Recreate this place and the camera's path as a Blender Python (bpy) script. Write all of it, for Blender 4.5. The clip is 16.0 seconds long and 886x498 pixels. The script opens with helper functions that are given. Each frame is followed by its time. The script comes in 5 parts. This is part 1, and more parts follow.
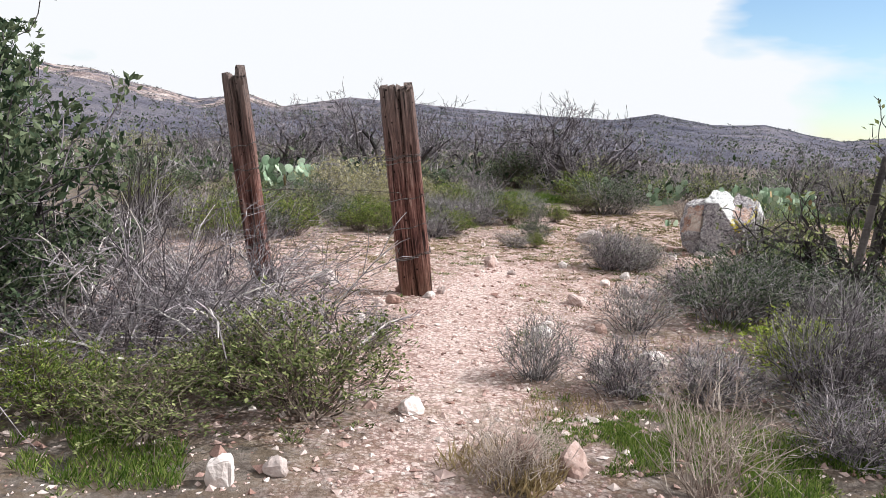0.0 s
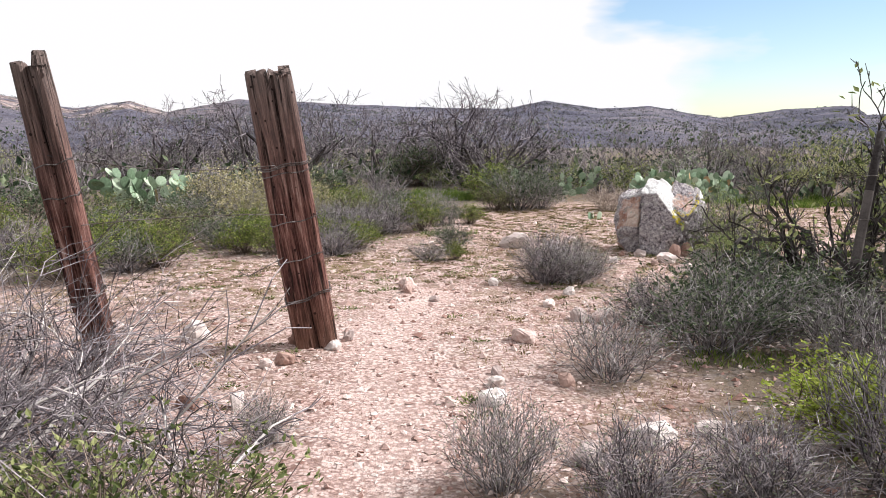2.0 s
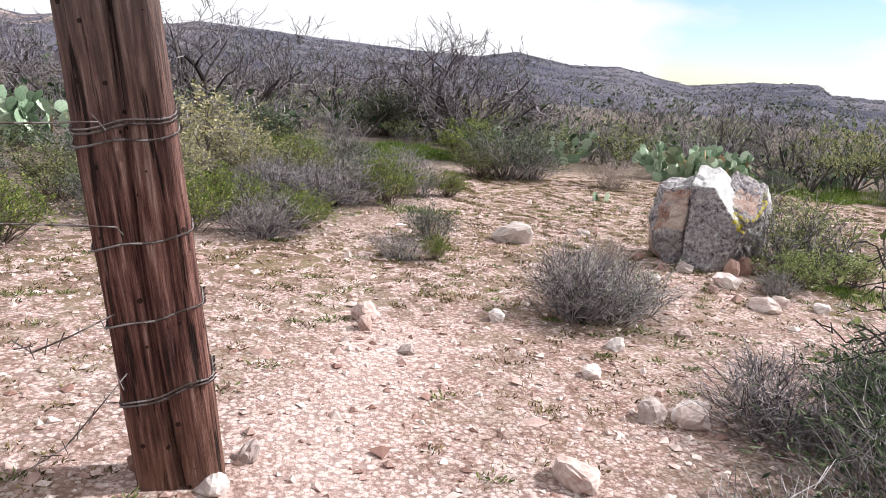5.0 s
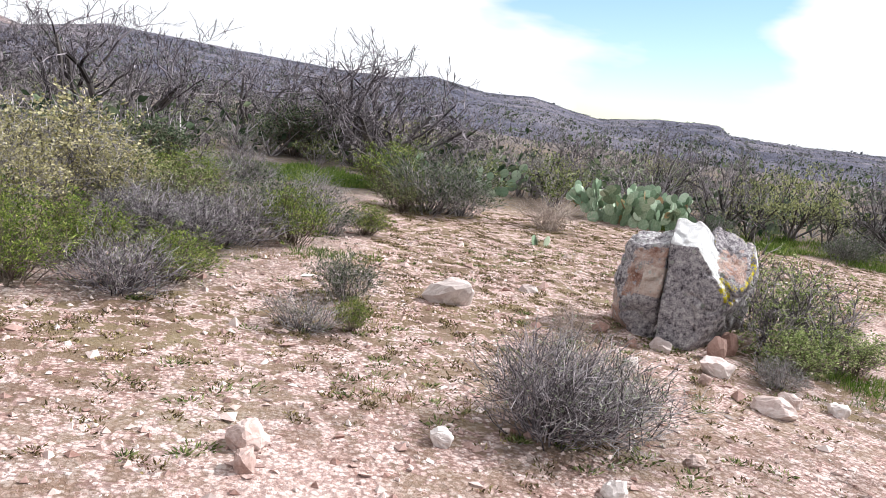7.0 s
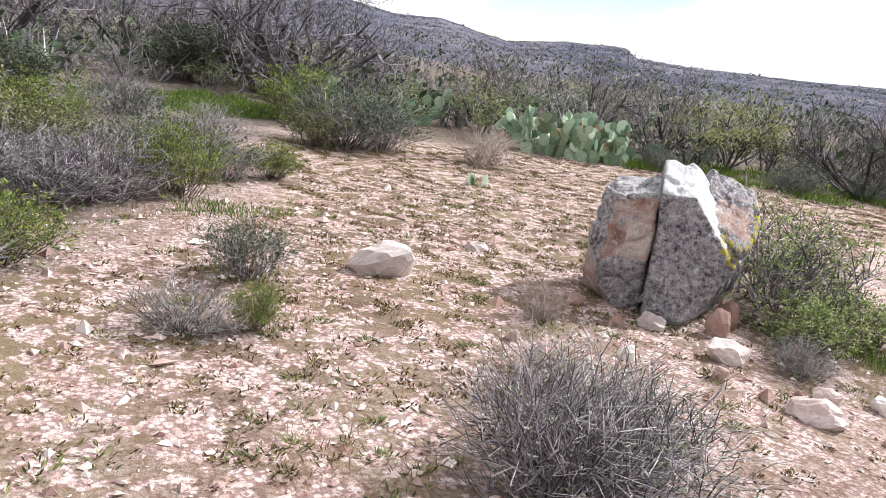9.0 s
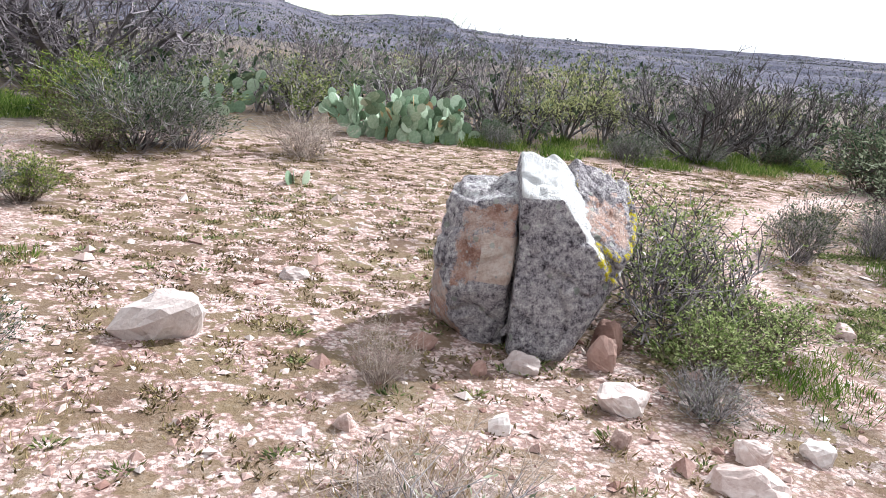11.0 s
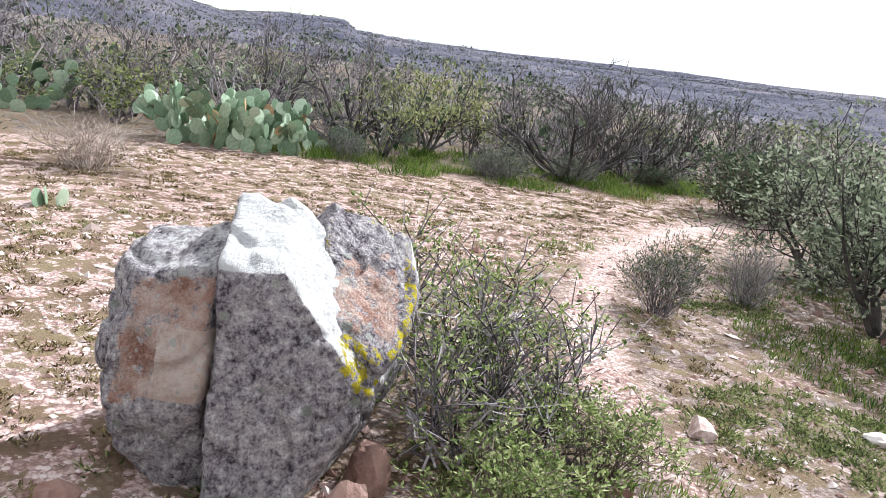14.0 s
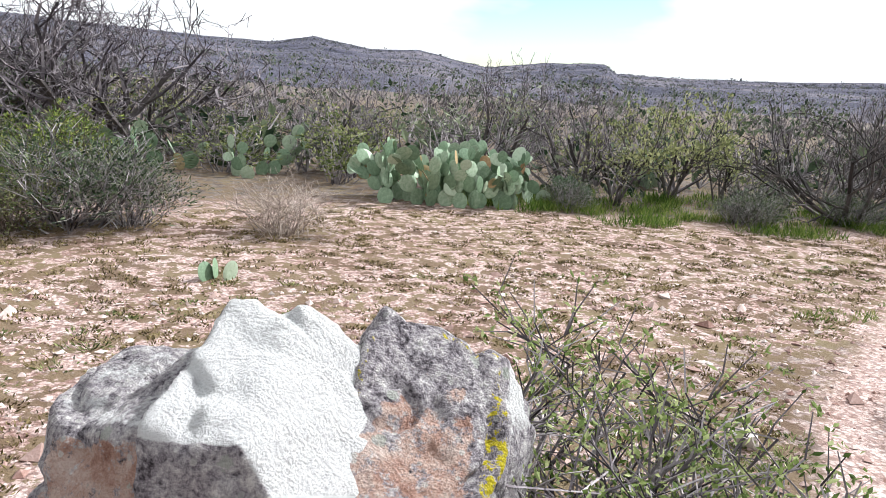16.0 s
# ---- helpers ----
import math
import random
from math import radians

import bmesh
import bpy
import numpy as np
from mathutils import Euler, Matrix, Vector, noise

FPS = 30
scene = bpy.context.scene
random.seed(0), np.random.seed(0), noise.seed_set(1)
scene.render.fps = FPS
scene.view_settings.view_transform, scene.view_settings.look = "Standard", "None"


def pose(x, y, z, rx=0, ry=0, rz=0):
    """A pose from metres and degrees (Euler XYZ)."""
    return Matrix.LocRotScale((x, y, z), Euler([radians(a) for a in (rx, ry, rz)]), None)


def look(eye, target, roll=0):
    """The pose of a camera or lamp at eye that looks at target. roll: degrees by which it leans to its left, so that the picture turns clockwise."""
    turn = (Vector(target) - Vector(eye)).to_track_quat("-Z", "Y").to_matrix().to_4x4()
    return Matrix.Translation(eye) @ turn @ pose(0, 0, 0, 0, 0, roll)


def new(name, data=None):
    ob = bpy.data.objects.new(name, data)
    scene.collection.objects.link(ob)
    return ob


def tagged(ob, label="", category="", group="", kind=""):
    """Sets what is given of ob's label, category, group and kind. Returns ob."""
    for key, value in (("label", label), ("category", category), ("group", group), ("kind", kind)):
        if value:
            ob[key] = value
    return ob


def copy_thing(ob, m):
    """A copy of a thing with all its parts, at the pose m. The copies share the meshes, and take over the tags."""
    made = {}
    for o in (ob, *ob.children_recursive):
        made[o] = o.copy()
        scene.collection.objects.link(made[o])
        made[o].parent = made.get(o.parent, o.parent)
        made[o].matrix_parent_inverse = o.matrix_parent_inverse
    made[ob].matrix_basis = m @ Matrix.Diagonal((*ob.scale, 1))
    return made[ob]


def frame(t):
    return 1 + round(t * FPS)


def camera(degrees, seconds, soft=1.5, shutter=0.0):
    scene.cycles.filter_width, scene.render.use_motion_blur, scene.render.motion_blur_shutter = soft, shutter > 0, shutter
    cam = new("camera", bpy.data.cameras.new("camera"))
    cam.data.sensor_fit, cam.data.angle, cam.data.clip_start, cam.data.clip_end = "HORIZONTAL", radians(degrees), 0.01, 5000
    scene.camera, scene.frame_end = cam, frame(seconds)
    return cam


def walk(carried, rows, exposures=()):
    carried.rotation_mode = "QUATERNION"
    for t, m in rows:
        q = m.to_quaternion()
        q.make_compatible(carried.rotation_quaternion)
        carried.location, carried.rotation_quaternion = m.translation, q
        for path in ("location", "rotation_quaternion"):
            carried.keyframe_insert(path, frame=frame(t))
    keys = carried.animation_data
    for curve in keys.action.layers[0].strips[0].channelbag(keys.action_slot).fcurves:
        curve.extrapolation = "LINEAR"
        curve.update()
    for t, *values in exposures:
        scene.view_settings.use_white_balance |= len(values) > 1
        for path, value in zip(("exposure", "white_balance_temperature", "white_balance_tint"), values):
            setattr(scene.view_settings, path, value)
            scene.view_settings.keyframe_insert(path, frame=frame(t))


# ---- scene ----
cam = camera(58.1, 16.0, 0.65)
METRES, EYE, TILT, LEAN, TURN = 10.8, 1.35, 0.0, 0.0, 0.0
ROWS = [
    (0.0, 0.0, 0.0, 0.0, 0.43, -8.32, -2.93),
    (0.5, 0.0024, 0.0366, -0.0028, -0.94, -8.78, -1.98),
    (1.0, 0.0025, 0.0714, -0.0018, -1.83, -8.59, -2.28),
    (1.5, -0.0019, 0.1063, 0.0038, -5.7, -6.26, -2.81),
    (2.0, -0.0009, 0.1485, 0.0001, -7.1, -8.51, 0.18),
    (2.5, 0.0006, 0.1845, -0.0023, -6.87, -8.74, -2.86),
    (3.0, 0.0002, 0.2286, 0.0005, -8.76, -13.94, -2.96),
    (5.5, 0.018, 0.4208, -0.001, -9.03, -11.09, -5.39),
    (6.0, 0.0225, 0.4552, -0.0063, -6.64, -10.12, -5.53),
    (6.5, 0.0245, 0.4914, -0.0007, -7.9, -10.64, -7.12),
    (7.0, 0.0286, 0.5222, -0.0037, -15.47, -10.09, -8.22),
    (7.5, 0.033, 0.5513, -0.0063, -13.04, -12.38, -6.86),
    (8.0, 0.0457, 0.5805, -0.002, -9.03, -10.79, -5.76),
    (8.5, 0.0475, 0.61, -0.0102, -14.96, -13.58, -7.57),
    (11.0, 0.1065, 0.727, -0.011, -34.21, -14.71, -6.27),
    (11.5, 0.1256, 0.7389, -0.0055, -36.28, -12.51, -9.16),
    (12.0, 0.1414, 0.7558, -0.0073, -43.8, -11.31, -13.41),
    (12.5, 0.1584, 0.7687, -0.0056, -48.65, -12.47, -11.68),
    (13.0, 0.1781, 0.7719, -0.0094, -48.4, -11.94, -9.04),
    (13.5, 0.2023, 0.7769, -0.0045, -41.75, -13.01, -7.58),
    (14.0, 0.2193, 0.7848, -0.0075, -41.39, -13.52, -8.94),
    (14.5, 0.242, 0.8004, -0.008, -36.4, -12.57, -4.05),
    (15.0, 0.2702, 0.8046, -0.0077, -30.46, -12.97, -3.9),
    (15.5, 0.2878, 0.8139, -0.0082, -25.39, -14.21, -2.71),
    (16.0, 0.3067, 0.8384, -0.0096, -23.13, -12.28, -3.7),
]
walk(cam, [(t, pose(0, 0, EYE, TILT, LEAN, TURN) @ pose(METRES * x, METRES * y, METRES * z, 90 + pitch, roll, yaw)) for t, x, y, z, yaw, pitch, roll in ROWS],
     [(0.0, -0.08, 6300, 9), (1.5, -0.02, 6400, 11), (3.0, -0.06, 6550, 14), (6.0, 0.1, 6250, 11), (8.5, 0.18, 6200, 11), (11.0, 0.32, 6000, 9), (13.5, 0.36, 6000, 9), (16.0, 0.16, 6150, 8)])

# ---- world, sun, exposure ----
SUN_AZ, SUN_EL = 84.0, 42.0  # degrees from +y towards +x, and up
world = bpy.data.worlds.new("sky")
scene.world = world
world.use_nodes = True
wn, wl = world.node_tree.nodes, world.node_tree.links
wn.clear()
w_out = wn.new("ShaderNodeOutputWorld")
w_bg = wn.new("ShaderNodeBackground")
w_sky = wn.new("ShaderNodeTexSky")
w_sky.sky_type = "NISHITA"
w_sky.sun_disc = False
w_sky.dust_density, w_sky.ozone_density = 0.2, 3.0
w_sky.sun_elevation, w_sky.sun_rotation = radians(SUN_EL), radians(SUN_AZ)
w_coord = wn.new("ShaderNodeTexCoord")
w_map = wn.new("ShaderNodeMapping")
w_map.inputs["Location"].default_value = (0.35, 0.0, 0.0)
w_map.inputs["Scale"].default_value = (1.0, 1.0, 3.2)
w_noise = wn.new("ShaderNodeTexNoise")
w_noise.inputs["Scale"].default_value = 3.0
w_noise.inputs["Detail"].default_value = 5.0
w_noise.inputs["Roughness"].default_value = 0.5
w_ramp = wn.new("ShaderNodeValToRGB")
w_ramp.color_ramp.elements[0].position, w_ramp.color_ramp.elements[1].position = 0.42, 0.53
w_mix = wn.new("ShaderNodeMixRGB")
w_mix.inputs["Color2"].default_value = (10.2, 10.2, 10.3, 1)
wl.new(w_coord.outputs["Generated"], w_map.inputs["Vector"])
wl.new(w_map.outputs[0], w_noise.inputs["Vector"])
w_dot = wn.new("ShaderNodeVectorMath")
w_dot.operation = "DOT_PRODUCT"
w_dot.inputs[1].default_value = (0.455, 0.875, 0.165)
wl.new(w_coord.outputs["Generated"], w_dot.inputs[0])
w_gap = wn.new("ShaderNodeMapRange")
w_gap.inputs["From Min"].default_value, w_gap.inputs["From Max"].default_value = 0.975, 1.0
w_gap.inputs["To Min"].default_value, w_gap.inputs["To Max"].default_value = 0.19, -0.2
wl.new(w_dot.outputs["Value"], w_gap.inputs["Value"])
w_cover = wn.new("ShaderNodeMath")
wl.new(w_noise.outputs["Fac"], w_cover.inputs[0])
w_sep = wn.new("ShaderNodeSeparateXYZ")
wl.new(w_coord.outputs["Generated"], w_sep.inputs[0])
w_high = wn.new("ShaderNodeMapRange")
w_high.inputs["From Min"].default_value, w_high.inputs["From Max"].default_value = 0.25, 0.6
w_high.inputs["To Min"].default_value, w_high.inputs["To Max"].default_value = 0.0, -0.04
wl.new(w_sep.outputs[2], w_high.inputs["Value"])
w_sum = wn.new("ShaderNodeMath")
wl.new(w_gap.outputs[0], w_sum.inputs[0])
wl.new(w_high.outputs[0], w_sum.inputs[1])
wl.new(w_sum.outputs[0], w_cover.inputs[1])
wl.new(w_cover.outputs[0], w_ramp.inputs["Fac"])
wl.new(w_ramp.outputs["Color"], w_mix.inputs["Fac"])
w_gain = wn.new("ShaderNodeMixRGB")
w_gain.blend_type = "MULTIPLY"
w_gain.inputs["Fac"].default_value = 1.0
w_gain.inputs["Color2"].default_value = (1.45, 1.45, 1.45, 1)
wl.new(w_sky.outputs["Color"], w_gain.inputs["Color1"])
wl.new(w_gain.outputs["Color"], w_mix.inputs["Color1"])
wl.new(w_mix.outputs["Color"], w_bg.inputs["Color"])
w_bg.inputs["Strength"].default_value = 0.1
wl.new(w_bg.outputs[0], w_out.inputs["Surface"])
sun = new("sun", bpy.data.lights.new("sun", "SUN"))
sun.data.energy, sun.data.angle, sun.data.color = 6.6, radians(1.5), (1.0, 0.98, 0.955)
sa, se = radians(SUN_AZ), radians(SUN_EL)
sun.matrix_world = look((math.sin(sa) * math.cos(se) * 50, math.cos(sa) * math.cos(se) * 50, math.sin(se) * 50), (0, 0, 0))


# ---- materials ----
def nodes_of(name, rough=0.9):
    m = bpy.data.materials.new(name)
    m.use_nodes = True
    nt = m.node_tree
    return m, nt.nodes, nt.links, nt.nodes["Principled BSDF"]


def ramp_node(n, cols, spread=(0.25, 0.75)):
    r = n.new("ShaderNodeValToRGB")
    els = r.color_ramp.elements
    while len(els) < len(cols):
        els.new(0.5)
    for i, c in enumerate(cols):
        els[i].position = spread[0] + (spread[1] - spread[0]) * i / max(1, len(cols) - 1)
        els[i].color = (*c, 1)
    return r


def noise_node(n, l, vec, scale, detail=4.0, rough=0.6):
    t = n.new("ShaderNodeTexNoise")
    t.inputs["Scale"].default_value, t.inputs["Detail"].default_value, t.inputs["Roughness"].default_value = scale, detail, rough
    l.new(vec, t.inputs["Vector"])
    return t.outputs["Fac"]


def math_node(n, l, op, a, b, clamp=False):
    k = n.new("ShaderNodeMath")
    k.operation, k.use_clamp = op, clamp
    for i, v in enumerate((a, b)):
        if isinstance(v, (int, float)):
            k.inputs[i].default_value = v
        else:
            l.new(v, k.inputs[i])
    return k.outputs[0]


def mix_node(n, l, fac, a, b, blend="MIX"):
    k = n.new("ShaderNodeMixRGB")
    k.blend_type = blend
    for key, v in (("Fac", fac), ("Color1", a), ("Color2", b)):
        if isinstance(v, (int, float)):
            k.inputs[key].default_value = v
        elif isinstance(v, tuple):
            k.inputs[key].default_value = (*v, 1)
        else:
            l.new(v, k.inputs[key])
    return k.outputs[0]


def bump_node(n, l, height, bsdf, strength=0.4, dist=0.01):
    b = n.new("ShaderNodeBump")
    b.inputs["Strength"].default_value, b.inputs["Distance"].default_value = strength, dist
    l.new(height, b.inputs["Height"])
    l.new(b.outputs[0], bsdf.inputs["Normal"])


def mottled(name, cols, scale=6.0, fine=70.0, rough=0.9, bump=0.4, vary="island", thin=0.0, stretch=(1, 1, 1)):
    """Colour over two sizes of noise and a value for each piece."""
    m, n, l, b = nodes_of(name)
    co = n.new("ShaderNodeTexCoord")
    mp = n.new("ShaderNodeMapping")
    mp.inputs["Scale"].default_value = stretch
    l.new(co.outputs["Object"], mp.inputs["Vector"])
    v = mp.outputs[0]
    big, small = noise_node(n, l, v, scale), noise_node(n, l, v, fine, 3.0)
    if vary == "island":
        g = n.new("ShaderNodeNewGeometry").outputs["Random Per Island"]
    else:
        g = n.new("ShaderNodeObjectInfo").outputs["Random"]
    f = math_node(n, l, "ADD", math_node(n, l, "MULTIPLY", big, 0.45), math_node(n, l, "MULTIPLY", g, 0.35))
    f = math_node(n, l, "ADD", f, math_node(n, l, "MULTIPLY", small, 0.2))
    r = ramp_node(n, cols, (0.32, 0.68))
    l.new(f, r.inputs["Fac"])
    l.new(r.outputs["Color"], b.inputs["Base Color"])
    b.inputs["Roughness"].default_value = rough
    b.inputs["Specular IOR Level"].default_value = 0.25
    if bump:
        bump_node(n, l, small, b, bump, 0.006)
    if thin:
        tr = n.new("ShaderNodeBsdfTranslucent")
        l.new(r.outputs["Color"], tr.inputs["Color"])
        ms = n.new("ShaderNodeMixShader")
        ms.inputs[0].default_value = thin
        l.new(b.outputs[0], ms.inputs[1])
        l.new(tr.outputs[0], ms.inputs[2])
        l.new(ms.outputs[0], n["Material Output"].inputs["Surface"])
    return m


M_GREY = mottled("grey_twig", [(0.045, 0.038, 0.04), (0.19, 0.17, 0.172), (0.47, 0.44, 0.44)])
# far twigs coloured paler than near ones, for the light they catch
M_FAR_LIT = mottled("far_twig_lit", [(0.08, 0.07, 0.076), (0.23, 0.205, 0.215), (0.44, 0.405, 0.41)])
M_PURPLE = mottled("purple_grey_twig", [(0.03, 0.025, 0.029), (0.16, 0.138, 0.15), (0.45, 0.41, 0.42)])
M_DARKBARK = mottled("black_bark", [(0.02, 0.016, 0.016), (0.05, 0.043, 0.042), (0.12, 0.105, 0.10)], 9, 60, bump=0.8)
M_BARK = mottled("dark_bark", [(0.03, 0.025, 0.029), (0.12, 0.102, 0.113), (0.33, 0.295, 0.31)], 9, 60, bump=0.8)
M_STRAW = mottled("straw_twig", [(0.19, 0.145, 0.125), (0.32, 0.26, 0.225), (0.5, 0.43, 0.37)])
M_PALE = mottled("bleached_twig", [(0.3, 0.27, 0.25), (0.52, 0.48, 0.46), (0.74, 0.71, 0.68)])
M_BROWN = mottled("brown_twig", [(0.07, 0.05, 0.04), (0.13, 0.10, 0.08), (0.2, 0.16, 0.13)])
M_LEAF_GREEN = mottled("bright_leaf", [(0.03, 0.06, 0.008), (0.135, 0.19, 0.036), (0.37, 0.41, 0.11)], bump=0, thin=0.35)
M_LEAF_OLIVE = mottled("olive_leaf", [(0.035, 0.05, 0.016), (0.125, 0.155, 0.052), (0.36, 0.38, 0.17)], bump=0, thin=0.35)
M_LEAF_DARK = mottled("dark_leaf", [(0.016, 0.033, 0.017), (0.06, 0.085, 0.045), (0.2, 0.235, 0.14)], bump=0, thin=0.25)
M_LEAF_LIME = mottled("lime_leaf", [(0.15, 0.21, 0.03), (0.29, 0.36, 0.06), (0.44, 0.48, 0.12)], bump=0, thin=0.4)
M_LEAF_CREAM = mottled("cream_leaf", [(0.2, 0.19, 0.08), (0.36, 0.33, 0.17), (0.55, 0.5, 0.32)], bump=0, thin=0.3)
M_LEAF_CREAM2 = mottled("pale_bud", [(0.13, 0.15, 0.06), (0.26, 0.28, 0.12), (0.46, 0.46, 0.24)], bump=0, thin=0.3)
M_LEAF_BUD = mottled("fresh_leaf", [(0.055, 0.09, 0.02), (0.21, 0.275, 0.085), (0.5, 0.54, 0.27)], bump=0, thin=0.35)
M_LEAF_GREY = mottled("grey_leaf", [(0.06, 0.075, 0.045), (0.2, 0.235, 0.15), (0.43, 0.46, 0.34)], bump=0, thin=0.3)
# bushes greyed towards blue, distant haze mixed into their colour
M_FARBUSH = mottled("hillside_bush", [(0.05, 0.055, 0.06), (0.105, 0.11, 0.115), (0.2, 0.195, 0.2)], bump=0)
M_GRASS = mottled("green_grass", [(0.035, 0.075, 0.01), (0.1, 0.165, 0.028), (0.25, 0.29, 0.08)], 1.2, 20, bump=0, thin=0.35)
M_DRYGRASS = mottled("dry_grass", [(0.16, 0.11, 0.05), (0.3, 0.23, 0.12), (0.45, 0.36, 0.2)], 1.2, 20, bump=0, thin=0.25)
M_TUFT = mottled("ground_tuft", [(0.05, 0.042, 0.018), (0.15, 0.115, 0.05), (0.33, 0.27, 0.13)], 0.8, 20, bump=0)
M_PEBBLE = mottled("pebble", [(0.24, 0.135, 0.11), (0.42, 0.29, 0.255), (0.56, 0.43, 0.39), (0.68, 0.59, 0.55)], 3, 90)
M_ROCK = mottled("pink_rock", [(0.27, 0.17, 0.14), (0.44, 0.325, 0.29), (0.58, 0.475, 0.44), (0.72, 0.66, 0.63)], 7, 60, bump=0.7, vary="object")
M_REDROCK = mottled("red_rock", [(0.2, 0.115, 0.09), (0.32, 0.2, 0.165), (0.44, 0.31, 0.265)], 7, 60, bump=0.7, vary="object")
M_WHITEROCK = mottled("white_rock", [(0.36, 0.29, 0.27), (0.56, 0.49, 0.46), (0.76, 0.71, 0.69)], 7, 60, bump=0.7, vary="object")
M_PAD = mottled("cactus_pad", [(0.11, 0.17, 0.1), (0.22, 0.31, 0.2), (0.42, 0.5, 0.37)], 5, 60, rough=0.6, bump=0.25, vary="object")
M_PADDRY = mottled("dry_cactus_pad", [(0.22, 0.13, 0.06), (0.36, 0.25, 0.13), (0.45, 0.36, 0.2)], 5, 60, rough=0.8, vary="object")
M_WIRE = mottled("rusty_wire", [(0.05, 0.035, 0.03), (0.1, 0.08, 0.075), (0.2, 0.18, 0.175)], 20, 200, rough=0.6)


def ground_material():
    m, n, l, b = nodes_of("gravelly_soil")
    v = n.new("ShaderNodeTexCoord").outputs["Object"]
    big, mid, fine = noise_node(n, l, v, 0.9, 5.0), noise_node(n, l, v, 6.0, 4.0), noise_node(n, l, v, 45.0, 3.0)
    soil = ramp_node(n, [(0.23, 0.13, 0.105), (0.48, 0.32, 0.28), (0.7, 0.53, 0.485), (0.77, 0.64, 0.6)], (0.38, 0.58))
    lump = noise_node(n, l, v, 24.0, 5.0, 0.75)
    tone = math_node(n, l, "ADD", math_node(n, l, "MULTIPLY", big, 0.2), math_node(n, l, "MULTIPLY", mid, 0.25))
    l.new(math_node(n, l, "ADD", tone, math_node(n, l, "MULTIPLY", lump, 0.55)), soil.inputs["Fac"])
    vo = n.new("ShaderNodeTexVoronoi")
    vo.inputs["Scale"].default_value, vo.inputs["Randomness"].default_value = 44.0, 1.0
    l.new(v, vo.inputs["Vector"])
    hue = n.new("ShaderNodeSeparateColor")
    l.new(vo.outputs["Color"], hue.inputs[0])
    chip = ramp_node(n, [(0.24, 0.13, 0.1), (0.5, 0.35, 0.3), (0.68, 0.55, 0.5), (0.78, 0.7, 0.66)], (0.1, 0.95))
    l.new(hue.outputs[0], chip.inputs["Fac"])
    inside = math_node(n, l, "LESS_THAN", vo.outputs["Distance"], 0.42)
    picked = math_node(n, l, "GREATER_THAN", hue.outputs[1], 0.35)
    attr = n.new("ShaderNodeAttribute")
    attr.attribute_name = "trail"
    litter_shade = n.new("ShaderNodeAttribute")
    litter_shade.attribute_name = "litter_shade"
    gravel = math_node(n, l, "MULTIPLY", math_node(n, l, "MULTIPLY", inside, picked), 0.8)
    col = mix_node(n, l, gravel, soil.outputs["Color"], chip.outputs["Color"])
    joint = math_node(n, l, "MULTIPLY", math_node(n, l, "SUBTRACT", vo.outputs["Distance"], 0.46), 5.0, True)
    col = mix_node(n, l, math_node(n, l, "MULTIPLY", joint, 0.75), col, (0.22, 0.13, 0.11))
    col = mix_node(n, l, math_node(n, l, "MULTIPLY", math_node(n, l, "MULTIPLY", attr.outputs["Fac"], lump), 0.8), col, (0.76, 0.62, 0.56))
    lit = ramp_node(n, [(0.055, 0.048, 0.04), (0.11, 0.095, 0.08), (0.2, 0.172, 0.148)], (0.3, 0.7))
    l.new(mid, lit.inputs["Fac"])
    # litter of the scrub floor, plus shade painted in below each bush
    mask = math_node(n, l, "MULTIPLY", litter_shade.outputs["Fac"], math_node(n, l, "MULTIPLY", math_node(n, l, "SUBTRACT", noise_node(n, l, v, 3.5, 6.0, 0.7), 0.3, True), 3.2, True), True)
    mask = math_node(n, l, "MAXIMUM", mask, math_node(n, l, "MULTIPLY", math_node(n, l, "SUBTRACT", litter_shade.outputs["Fac"], 0.6), 2.2, True))
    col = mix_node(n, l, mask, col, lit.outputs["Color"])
    col = mix_node(n, l, 0.45, col, mix_node(n, l, fine, (0.3, 0.3, 0.3), (1.3, 1.3, 1.3)), "MULTIPLY")
    mats = n.new("ShaderNodeAttribute")
    mats.attribute_name = "mats"
    spot = noise_node(n, l, v, 9.0, 5.0, 0.62)
    spot = math_node(n, l, "MULTIPLY", math_node(n, l, "SUBTRACT", math_node(n, l, "ADD", spot, math_node(n, l, "MULTIPLY", fine, 0.12)), 0.545), 34.0, True)
    matcol = ramp_node(n, [(0.105, 0.063, 0.041), (0.165, 0.115, 0.068), (0.19, 0.15, 0.078)], (0.3, 0.7))
    l.new(noise_node(n, l, v, 1.6, 3.0), matcol.inputs["Fac"])
    col = mix_node(n, l, math_node(n, l, "MULTIPLY", math_node(n, l, "MULTIPLY", mats.outputs["Fac"], spot), 0.92), col, matcol.outputs["Color"])
    l.new(col, b.inputs["Base Color"])
    b.inputs["Roughness"].default_value = 0.95
    b.inputs["Specular IOR Level"].default_value = 0.15
    h = math_node(n, l, "SUBTRACT", math_node(n, l, "MULTIPLY", fine, 0.5), math_node(n, l, "MULTIPLY", vo.outputs["Distance"], 0.25))
    h = math_node(n, l, "SUBTRACT", h, math_node(n, l, "MULTIPLY", noise_node(n, l, v, 130.0, 3.0, 0.8), -0.5))
    bump_node(n, l, h, b, 0.9, 0.02)
    return m


